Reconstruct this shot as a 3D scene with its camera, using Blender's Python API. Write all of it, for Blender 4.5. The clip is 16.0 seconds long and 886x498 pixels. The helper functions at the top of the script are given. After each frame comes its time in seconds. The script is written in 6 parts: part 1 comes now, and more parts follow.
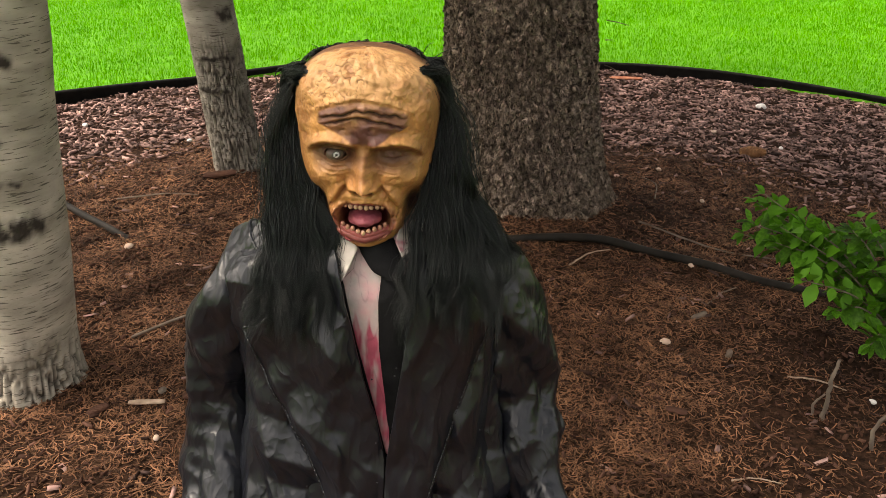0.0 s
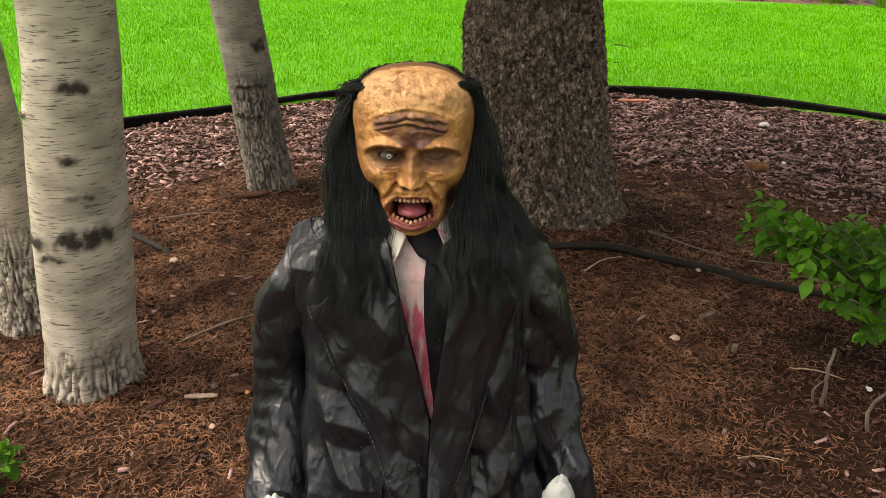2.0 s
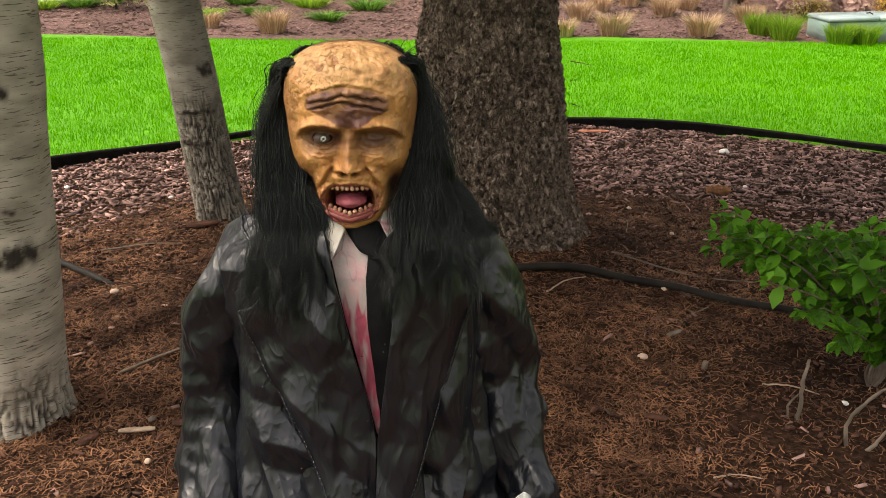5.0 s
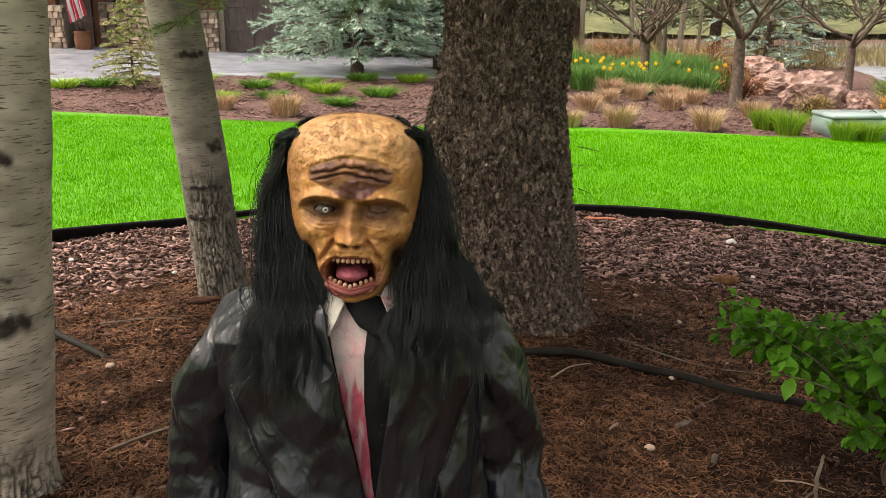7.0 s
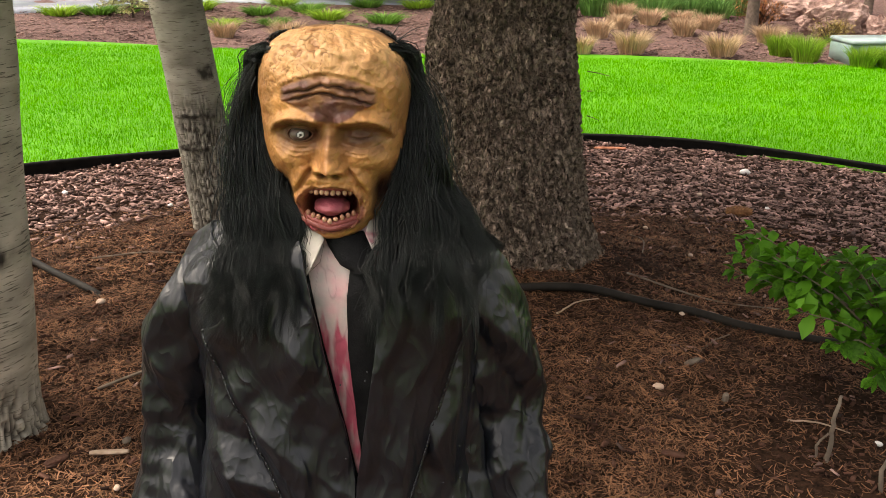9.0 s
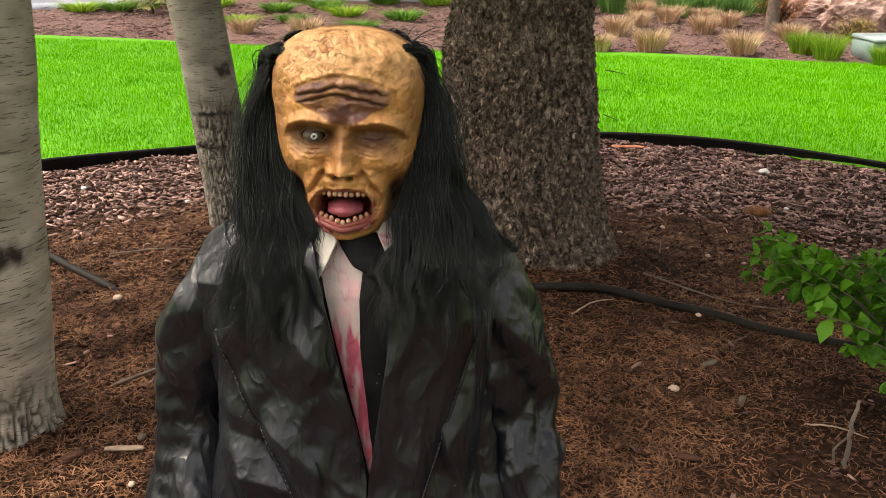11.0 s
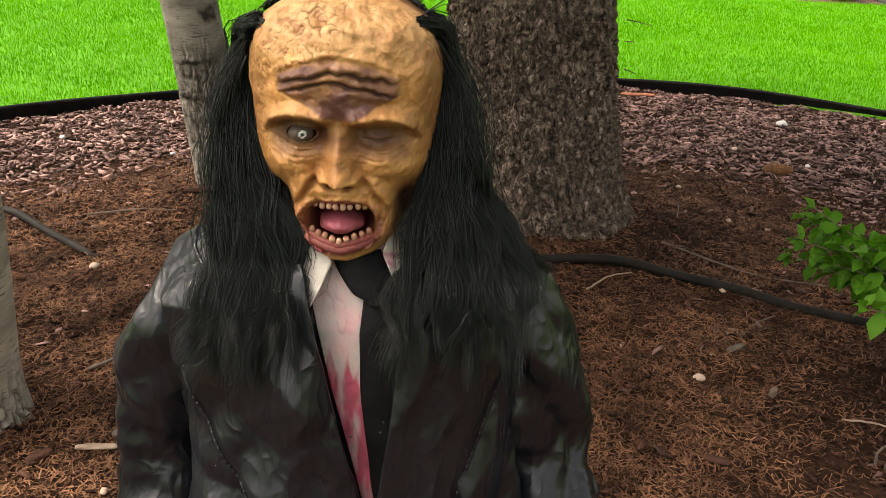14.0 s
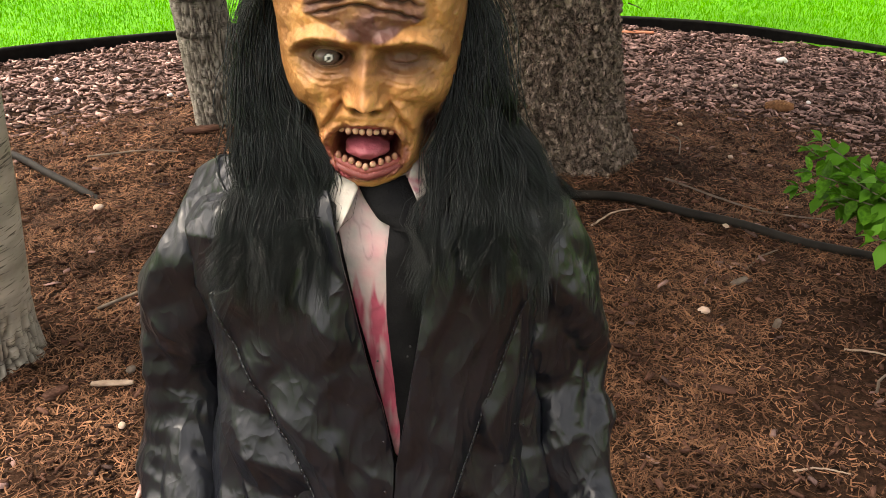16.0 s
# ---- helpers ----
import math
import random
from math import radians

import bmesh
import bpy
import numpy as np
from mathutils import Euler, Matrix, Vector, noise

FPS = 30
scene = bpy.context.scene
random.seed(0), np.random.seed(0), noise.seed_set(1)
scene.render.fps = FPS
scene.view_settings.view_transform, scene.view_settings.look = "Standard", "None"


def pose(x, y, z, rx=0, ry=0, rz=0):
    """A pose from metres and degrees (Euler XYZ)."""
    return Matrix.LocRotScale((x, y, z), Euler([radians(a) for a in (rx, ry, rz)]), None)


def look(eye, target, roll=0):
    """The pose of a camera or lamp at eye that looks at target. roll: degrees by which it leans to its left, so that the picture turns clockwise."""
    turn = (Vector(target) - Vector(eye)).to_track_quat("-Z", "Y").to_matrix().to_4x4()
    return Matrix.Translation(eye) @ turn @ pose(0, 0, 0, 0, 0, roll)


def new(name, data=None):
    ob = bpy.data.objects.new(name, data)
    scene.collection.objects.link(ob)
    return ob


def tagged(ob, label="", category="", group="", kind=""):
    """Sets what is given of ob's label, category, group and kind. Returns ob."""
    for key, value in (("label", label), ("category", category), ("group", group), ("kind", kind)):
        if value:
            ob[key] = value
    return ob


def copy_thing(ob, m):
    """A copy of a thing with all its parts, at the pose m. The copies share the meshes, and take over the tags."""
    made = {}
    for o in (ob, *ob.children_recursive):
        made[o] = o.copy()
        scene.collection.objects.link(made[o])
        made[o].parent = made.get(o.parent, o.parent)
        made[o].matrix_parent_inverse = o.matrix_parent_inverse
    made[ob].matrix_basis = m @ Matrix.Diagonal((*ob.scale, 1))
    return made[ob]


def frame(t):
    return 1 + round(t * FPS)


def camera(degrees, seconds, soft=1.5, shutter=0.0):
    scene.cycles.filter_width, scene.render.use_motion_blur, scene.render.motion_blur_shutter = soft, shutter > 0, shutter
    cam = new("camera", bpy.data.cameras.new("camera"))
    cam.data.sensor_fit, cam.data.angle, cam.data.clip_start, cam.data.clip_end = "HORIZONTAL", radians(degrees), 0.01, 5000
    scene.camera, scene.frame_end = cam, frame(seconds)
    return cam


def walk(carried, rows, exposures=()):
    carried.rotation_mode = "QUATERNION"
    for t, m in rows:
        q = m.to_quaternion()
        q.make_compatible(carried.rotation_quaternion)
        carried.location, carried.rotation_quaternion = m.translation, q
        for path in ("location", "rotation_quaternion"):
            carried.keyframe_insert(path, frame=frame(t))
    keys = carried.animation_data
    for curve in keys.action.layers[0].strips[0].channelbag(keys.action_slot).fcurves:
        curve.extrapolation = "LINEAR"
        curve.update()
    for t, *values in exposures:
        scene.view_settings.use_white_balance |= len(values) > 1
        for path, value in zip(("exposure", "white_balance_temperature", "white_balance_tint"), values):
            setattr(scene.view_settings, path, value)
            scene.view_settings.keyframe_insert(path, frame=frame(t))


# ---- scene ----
cam = camera(54.9, 16.0, soft=0.85)
METRES, EYE, TILT, LEAN, TURN = 1.25, 1.46, -25.5, 0.0, 0.0
ROWS = [
    (0.0, 0.0, 0.0, 0.0, 0.0, 0.0, -0.0),
    (0.5, -0.0396, -0.0781, -0.0092, 1.11, 1.14, -0.26),
    (1.0, -0.0698, -0.1476, -0.0303, 1.3, 1.29, 0.16),
    (1.5, -0.0581, -0.1858, -0.0514, 1.17, 1.57, 0.39),
    (2.0, -0.0364, -0.1856, -0.0599, 0.78, 1.9, 0.86),
    (2.5, -0.0295, -0.1628, -0.0619, 0.36, 2.37, 1.58),
    (3.0, -0.0238, -0.1484, -0.0587, -0.22, 2.8, 2.02),
    (5.5, -0.007, -0.0195, -0.1446, -1.43, 7.05, 2.22),
    (6.0, -0.0056, 0.022, -0.1478, -1.31, 10.94, 1.97),
    (6.5, -0.0041, -0.0085, -0.1395, -1.26, 10.84, 1.3),
    (7.0, -0.0047, -0.0329, -0.1378, -1.24, 10.74, 0.7),
    (7.5, -0.0017, -0.0209, -0.1471, -1.12, 9.85, 0.32),
    (8.0, 0.0055, 0.0091, -0.1436, -0.95, 7.05, 0.29),
    (8.5, 0.0209, 0.0458, -0.1297, -0.8, 6.45, 0.64),
    (9.0, 0.0193, 0.0765, -0.1193, -0.64, 6.16, 0.74),
    (11.5, 0.0239, 0.0825, -0.1061, 0.93, 5.93, -0.61),
    (12.0, 0.0175, 0.1218, -0.0789, 0.84, 5.87, -3.07),
    (12.5, -0.0111, 0.2401, -0.029, 0.92, 4.88, -2.52),
    (13.0, -0.0109, 0.2877, -0.0051, 0.84, 3.02, -2.15),
    (13.5, 0.0004, 0.2791, -0.0069, 0.52, 2.51, -1.3),
    (14.0, -0.0016, 0.2691, -0.0102, 0.09, 1.72, -0.32),
    (14.5, -0.0146, 0.2652, -0.0152, -0.13, 1.2, 0.09),
    (15.0, -0.0267, 0.2621, -0.0186, -0.33, 0.18, 0.37),
    (15.5, -0.0348, 0.2552, -0.0185, -0.36, -0.55, 0.31),
    (16.0, -0.0324, 0.2641, -0.0292, -0.36, -1.97, 0.26),
]
walk(cam, [(t, pose(0, 0, EYE, TILT, LEAN, TURN) @ pose(METRES * x, METRES * y, METRES * z, 90 + pitch, roll, yaw)) for t, x, y, z, yaw, pitch, roll in ROWS],
     exposures=[(0, 1.26, 7700, 11), (1.5, 1.19, 7600, 11), (8, 1.18, 7600, 11), (9, 1.28, 7600, 11), (12.5, 1.34, 7600, 11), (13, 1.42, 7600, 11), (14, 1.32, 7600, 11), (16, 1.68, 7600, 11)])

# ---- light: overcast day, bed shaded by the crowns above it ----
world = bpy.data.worlds.new("overcast")
scene.world = world
world.use_nodes = True
wn = world.node_tree
sky = wn.nodes.new("ShaderNodeTexSky")
sky.sky_type, sky.sun_disc = "NISHITA", False
sky.sun_elevation, sky.sun_rotation = radians(60), radians(-96)
sky.air_density, sky.dust_density, sky.ozone_density = 1.0, 6.0, 1.0
hue = wn.nodes.new("ShaderNodeHueSaturation")
hue.inputs["Saturation"].default_value = 0.35
wn.links.new(sky.outputs[0], hue.inputs["Color"])
wn.links.new(hue.outputs[0], wn.nodes["Background"].inputs["Color"])
wn.nodes["Background"].inputs["Strength"].default_value = 0.15
sun = new("sun", bpy.data.lights.new("sun", "SUN"))
sun.data.energy, sun.data.angle, sun.data.color = 0.85, radians(25), (1.0, 0.96, 0.9)
sun.matrix_world = look((-14, 1, 24), (0, 2.5, 0))


# ---- mesh helpers ----
def mesh_from(name, verts, faces, mats, mi=None, smooth=True, attr=None):
    me = bpy.data.meshes.new(name)
    me.from_pydata([tuple(v) for v in verts], [], faces)
    for m in mats:
        me.materials.append(m)
    if mi is not None and len(mats) > 1:
        me.polygons.foreach_set("material_index", mi)
    if smooth:
        me.polygons.foreach_set("use_smooth", [True] * len(me.polygons))
    if attr is not None:
        a = me.color_attributes.new("paint", "FLOAT_COLOR", "POINT")
        a.data.foreach_set("color", np.asarray(attr, dtype=np.float32).ravel())
    me.update()
    return me


def bulk(name, verts, per, faces, material):
    """Many alike pieces at once: verts (n, per, 3), faces as index rows of one piece, all of one length."""
    n = len(verts)
    f = np.asarray(faces)
    k = f.shape[1]
    idx = (f[None] + (np.arange(n) * per)[:, None, None]).reshape(-1)
    me = bpy.data.meshes.new(name)
    me.vertices.add(n * per)
    me.vertices.foreach_set("co", verts.reshape(-1).astype(np.float32))
    me.loops.add(len(idx))
    me.loops.foreach_set("vertex_index", idx.astype(np.int32))
    me.polygons.add(len(idx) // k)
    me.polygons.foreach_set("loop_start", np.arange(0, len(idx), k, dtype=np.int32))
    me.materials.append(material)
    me.update(calc_edges=True)
    return me


class Geo:
    def __init__(self):
        self.v, self.f, self.mi, self.c = [], [], [], []

    def grid(self, P, closed=False, m=0, col=None, flip=False):
        P = np.asarray(P, float)
        a, b = P.shape[:2]
        o = len(self.v)
        self.v.extend(map(tuple, P.reshape(-1, 3)))
        for i in range(a - 1):
            for j in range(b if closed else b - 1):
                k = (j + 1) % b
                q = (o + i * b + j, o + i * b + k, o + (i + 1) * b + k, o + (i + 1) * b + j)
                self.f.append(q[::-1] if flip else q)
                self.mi.append(m)
        return o

    def tube(self, pts, r, n=8, m=0, caps=True):
        pts = [Vector(p) for p in pts]
        r = [r] * len(pts) if isinstance(r, (int, float)) else list(r)
        rows, up = [], None
        for i, p in enumerate(pts):
            d = (pts[min(i + 1, len(pts) - 1)] - pts[max(i - 1, 0)])
            d = d.normalized() if d.length > 1e-9 else Vector((0, 0, 1))
            if up is None:
                up = d.orthogonal().normalized()
            up = (up - d * up.dot(d))
            up = up.normalized() if up.length > 1e-6 else d.orthogonal().normalized()
            s = d.cross(up)
            rows.append([p + (up * math.cos(2 * math.pi * k / n) + s * math.sin(2 * math.pi * k / n)) * r[i] for k in range(n)])
        o = self.grid([[tuple(q) for q in row] for row in rows], True, m)
        if caps:
            self.f.append(tuple(o + k for k in range(n))[::-1])
            self.f.append(tuple(o + (len(pts) - 1) * n + k for k in range(n)))
            self.mi += [m, m]

    def box(self, c, size, rot=None, m=0, bevel=0.0, taper=1.0):
        x, y, z = (s / 2 for s in size)
        o = len(self.v)
        b = min(bevel, x * .9, y * .9)
        ring = [(-x + b, -y), (x - b, -y), (x, -y + b), (x, y - b), (x - b, y), (-x + b, y), (-x, y - b), (-x, -y + b)] if b else [(-x, -y), (x, -y), (x, y), (-x, y)]
        n = len(ring)
        levels = [(-z, 1.0)] + ([(z - b, taper), (z, taper * (1 - b / max(x, y)))] if b else [(z, taper)])
        for zz, s in levels:
            for px, py in ring:
                p = Vector((px * s, py * s, zz))
                if rot:
                    p = rot @ p
                self.v.append(tuple(p + Vector(c)))
        for l in range(len(levels) - 1):
            for j in range(n):
                k = (j + 1) % n
                self.f.append((o + l * n + j, o + l * n + k, o + (l + 1) * n + k, o + (l + 1) * n + j))
                self.mi.append(m)
        self.f.append(tuple(o + j for j in range(n))[::-1])
        self.f.append(tuple(o + (len(levels) - 1) * n + j for j in range(n)))
        self.mi += [m, m]

    def blob(self, c, rad, nu=16, nv=10, m=0, rough=0.0, scale=3.0, rot=None, seed=0):
        rows = []
        for i in range(nv + 1):
            th = math.pi * i / nv
            row = []
            for j in range(nu):
                ph = 2 * math.pi * j / nu
                d = Vector((math.sin(th) * math.cos(ph), math.sin(th) * math.sin(ph), -math.cos(th)))
                k = 1 + rough * noise.fractal(d * scale + Vector((seed * 7.3, seed, 0)), 1, 2, 4)
                p = Vector((d.x * rad[0], d.y * rad[1], d.z * rad[2])) * k
                if rot:
                    p = rot @ p
                row.append(tuple(p + Vector(c)))
            rows.append(row)
        self.grid(rows, True, m)

    def leaf(self, p, d, up, ln, w, m=0, fold=0.25, droop=0.2):
        d = Vector(d).normalized()
        s = d.cross(Vector(up))
        s = s.normalized() if s.length > 1e-6 else d.orthogonal().normalized()
        u = s.cross(d)
        p = Vector(p)
        o = len(self.v)
        for t, ww in ((0, 0.03), (0.3, 0.85), (0.6, 1.0), (1, 0.02)):
            c = p + d * (ln * t) - u * (droop * ln * t * t)
            for e in (-1, 0, 1):
                self.v.append(tuple(c + s * (e * w * ww / 2) + u * (abs(e) * fold * w * ww / 2)))
        for i in range(3):
            for j in range(2):
                a = o + i * 3 + j
                self.f.append((a, a + 1, a + 4, a + 3))
                self.mi.append(m)

    def mesh(self, name, mats, smooth=True, attr=None):
        return mesh_from(name, self.v, self.f, mats, self.mi, smooth, attr)

    def obj(self, name, mats, parent=None, label="", smooth=True):
        mats = mats if isinstance(mats, (list, tuple)) else [mats]
        ob = new(name, self.mesh(name, mats, smooth))
        if parent is not None:
            ob.parent = parent
        if label:
            ob["label"] = label
        return ob


def thing(name, at, label, category, group="", kind="", rz=0):
    ob = new(name)
    ob.matrix_world = pose(*at, 0, 0, rz)
    ob.empty_display_size = 0.1
    return tagged(ob, label, category, group, kind)


# ---- materials ----
def mat(name, c1, c2, scale=12.0, rough=0.8, bump=0.3, fine=90.0, stretch=(1, 1, 1), island=0.0, big=1.3, bigamt=0.35, spec=0.3, metal=0.0, contrast=(0.3, 0.7), obrand=0.0, transl=0.0, dist=0.004):
    m = bpy.data.materials.new(name)
    m.use_nodes = True
    nt = m.node_tree
    N, L = nt.nodes, nt.links
    b = N["Principled BSDF"]
    tc = N.new("ShaderNodeTexCoord")
    mp = N.new("ShaderNodeMapping")
    mp.inputs["Scale"].default_value = stretch
    L.new(tc.outputs["Object"], mp.inputs["Vector"])

    def tex(sc, detail=6):
        n = N.new("ShaderNodeTexNoise")
        n.inputs["Scale"].default_value, n.inputs["Detail"].default_value = sc, detail
        L.new(mp.outputs[0], n.inputs["Vector"])
        return n.outputs["Fac"]
    rp = N.new("ShaderNodeValToRGB")
    rp.color_ramp.elements[0].position, rp.color_ramp.elements[1].position = contrast
    rp.color_ramp.elements[0].color, rp.color_ramp.elements[1].color = (*c1, 1), (*c2, 1)
    L.new(tex(scale), rp.inputs[0])
    col = rp.outputs[0]

    def vary(src, amt, col):
        mr = N.new("ShaderNodeMapRange")
        mr.inputs["To Min"].default_value, mr.inputs["To Max"].default_value = 1 - amt, 1 + amt
        L.new(src, mr.inputs["Value"])
        mx = N.new("ShaderNodeVectorMath")
        mx.operation = "SCALE"
        L.new(col, mx.inputs[0])
        L.new(mr.outputs[0], mx.inputs["Scale"])
        return mx.outputs[0]
    if bigamt:
        col = vary(tex(big, 3), bigamt, col)
    if island:
        g = N.new("ShaderNodeNewGeometry")
        col = vary(g.outputs["Random Per Island"], island, col)
    if obrand:
        oi = N.new("ShaderNodeObjectInfo")
        col = vary(oi.outputs["Random"], obrand, col)
    L.new(col, b.inputs["Base Color"])
    b.inputs["Roughness"].default_value, b.inputs["Metallic"].default_value = rough, metal
    b.inputs["Specular IOR Level"].default_value = spec
    if bump:
        bp = N.new("ShaderNodeBump")
        bp.inputs["Strength"].default_value, bp.inputs["Distance"].default_value = bump, dist
        L.new(tex(fine, 4), bp.inputs["Height"])
        L.new(bp.outputs[0], b.inputs["Normal"])
    if transl:
        tr = N.new("ShaderNodeBsdfTranslucent")
        L.new(col, tr.inputs["Color"])
        ms = N.new("ShaderNodeMixShader")
        ms.inputs[0].default_value = transl
        L.new(b.outputs[0], ms.inputs[1])
        L.new(tr.outputs[0], ms.inputs[2])
        L.new(ms.outputs[0], N["Material Output"].inputs["Surface"])
    return m


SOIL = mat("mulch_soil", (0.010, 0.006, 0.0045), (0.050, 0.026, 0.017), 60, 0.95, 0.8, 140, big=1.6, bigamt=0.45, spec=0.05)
TURF = mat("turf", (0.05, 0.22, 0.001), (0.09, 0.33, 0.002), 25, 0.8, 0.6, 120, big=0.7, bigamt=0.15)
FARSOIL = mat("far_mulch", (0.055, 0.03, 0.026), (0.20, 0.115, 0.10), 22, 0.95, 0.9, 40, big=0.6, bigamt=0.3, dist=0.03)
NEEDLE = mat("fallen_needles", (0.040, 0.018, 0.0105), (0.245, 0.125, 0.070), 7, 0.7, 0.0, spec=0.12, island=0.8, big=1.7, bigamt=0.55, contrast=(0.25, 0.75))
CHIP = mat("bark_chips", (0.05, 0.029, 0.025), (0.42, 0.265, 0.235), 9, 0.85, 0.5, 200, spec=0.12, island=0.85, bigamt=0.25, contrast=(0.25, 0.75))
BLADE = mat("grass_blades", (0.070, 0.30, 0.001), (0.120, 0.40, 0.002), 1.5, 0.8, 0.0, island=0.10, big=0.5, bigamt=0.15, transl=0.25, spec=0.0)
SPRUCEBARK = mat("spruce_bark", (0.074, 0.056, 0.044), (0.46, 0.36, 0.29), 60, 0.95, 0, 150, (1, 1, 0.55), big=3, bigamt=0.3, spec=0.05)


def cell_variation(m, scale, stretch, lo, hi):
    """Flake by flake change of tone on a bark."""
    N, L = m.node_tree.nodes, m.node_tree.links
    b = N["Principled BSDF"]
    src = b.inputs["Base Color"].links[0].from_socket
    tc, mp, vo = N.new("ShaderNodeTexCoord"), N.new("ShaderNodeMapping"), N.new("ShaderNodeTexVoronoi")
    mp.inputs["Scale"].default_value = stretch
    L.new(tc.outputs["Object"], mp.inputs["Vector"])
    L.new(mp.outputs[0], vo.inputs["Vector"])
    vo.inputs["Scale"].default_value = scale
    sp, mr, mx = N.new("ShaderNodeSeparateColor"), N.new("ShaderNodeMapRange"), N.new("ShaderNodeVectorMath")
    L.new(vo.outputs["Color"], sp.inputs[0])
    mr.inputs["To Min"].default_value, mr.inputs["To Max"].default_value = lo, hi
    L.new(sp.outputs[0], mr.inputs["Value"])
    mx.operation = "SCALE"
    L.new(src, mx.inputs[0])
    L.new(mr.outputs[0], mx.inputs["Scale"])
    L.new(mx.outputs[0], b.inputs["Base Color"])


cell_variation(SPRUCEBARK, 42, (1, 1, 0.55), 0.6, 1.45)


def flake_bump(m, scale, stretch, dist):
    """Scales with grooves between them, and a fine grain."""
    N, L = m.node_tree.nodes, m.node_tree.links
    b = N["Principled BSDF"]
    tc, mp, vo, no = N.new("ShaderNodeTexCoord"), N.new("ShaderNodeMapping"), N.new("ShaderNodeTexVoronoi"), N.new("ShaderNodeTexNoise")
    mp.inputs["Scale"].default_value = stretch
    L.new(tc.outputs["Object"], mp.inputs["Vector"])
    L.new(mp.outputs[0], vo.inputs["Vector"])
    vo.feature = "DISTANCE_TO_EDGE"
    vo.inputs["Scale"].default_value = scale
    mr = N.new("ShaderNodeMapRange")
    mr.inputs["From Max"].default_value = 0.22
    L.new(vo.outputs["Distance"], mr.inputs["Value"])
    no.inputs["Scale"].default_value, no.inputs["Detail"].default_value = scale * 2.4, 6
    L.new(mp.outputs[0], no.inputs["Vector"])
    b1, b2 = N.new("ShaderNodeBump"), N.new("ShaderNodeBump")
    b1.inputs["Distance"].default_value, b2.inputs["Distance"].default_value = dist, dist * 0.9
    L.new(mr.outputs[0], b1.inputs["Height"])
    L.new(no.outputs["Fac"], b2.inputs["Height"])
    L.new(b1.outputs[0], b2.inputs["Normal"])
    L.new(b2.outputs[0], b.inputs["Normal"])


flake_bump(SPRUCEBARK, 42, (1, 1, 0.55), 0.03)
PLASTIC = mat("black_plastic", (0.006, 0.006, 0.006), (0.016, 0.015, 0.014), 20, 0.7, 0.2, 90, spec=0.15)
HOSE = mat("irrigation_tube", (0.009, 0.008, 0.007), (0.026, 0.022, 0.018), 14, 0.6, 0.2, 120, spec=0.15)
WOOD = mat("dry_wood", (0.14, 0.10, 0.075), (0.33, 0.25, 0.19), 30, 0.85, 0.5, 200, (1, 1, 0.3), obrand=0.3)

# ---- ground ----
BED = (0.75, 1.5, 4.4, 5.15)


def height(x, y):
    x, y = np.asarray(x, float), np.asarray(y, float)
    xx = np.clip(x, -9, 9)
    z = 0.10 * np.exp(-(x ** 2 + (y - 3.1) ** 2) / 0.81) - 0.035 * xx - 0.045 * np.clip(y - 3.4, 0, 2.4)
    z = z + 0.07 * np.exp(-((x - 0.36) ** 2 + (y - 3.45) ** 2) / 0.33)
    z = z + 0.06 * np.exp(-((x + 0.95) ** 2 + (y - 3.8) ** 2) / 0.2)
    z = z + 0.06 * np.clip(y - 12.2, 0, 4.8) + 0.04 * np.clip(y - 17, 0, 6)
    return z


def inside(x, y):
    return ((np.asarray(x) - BED[0]) / BED[2]) ** 2 + ((np.asarray(y) - BED[1]) / BED[3]) ** 2


def ground_sheet():
    na = 540
    ang = np.linspace(0, 2 * math.pi, na, endpoint=False)
    c, s = np.cos(ang), np.sin(ang)
    re = 1 / np.sqrt((c / BED[2]) ** 2 + (s / BED[3]) ** 2)
    far = np.where(s > 0.35, np.minimum(15, 10.75 / np.maximum(s, 0.05) + 0.25 * np.sin(c * 9)), 15.0)
    rings, kinds = [], []
    for k in np.linspace(0.004, 1, 110):
        rings.append(re * k), kinds.append(0)
    rings.append(re + 0.02), kinds.append(1)
    for k in np.linspace(0.03, 1, 45):
        rings.append(re + (far - re) * k), kinds.append(1)
    for k in np.linspace(0.01, 1, 60):
        rings.append(far + 20 * k), kinds.append(2)
    for k in np.geomspace(0.02, 1, 20):
        rings.append(far + 20 + 900 * k), kinds.append(2)
    P = np.zeros((len(rings), na, 3))
    for i, r in enumerate(rings):
        P[i, :, 0], P[i, :, 1] = BED[0] + r * c, BED[1] + r * s
        P[i, :, 2] = height(P[i, :, 0], P[i, :, 1]) + (0.02 if kinds[i] == 1 else 0)
    for i in range(len(rings)):
        amp = 0.018 if kinds[i] == 0 else 0.006 if kinds[i] == 1 else 0.04
        sc = 5.0 if kinds[i] == 0 else 2.0 if kinds[i] == 1 else 1.2
        for j in range(na):
            P[i, j, 2] += amp * noise.fractal(Vector((P[i, j, 0] * sc, P[i, j, 1] * sc, 0)), 1, 2, 4 if kinds[i] == 0 else 2)
    g = Geo()
    g.grid(P, True)
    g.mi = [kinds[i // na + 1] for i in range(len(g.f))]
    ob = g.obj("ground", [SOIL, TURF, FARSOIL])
    return tagged(ob, "mulched tree bed set in a mown green lawn", "ground", kind="structure")


ground = ground_sheet()


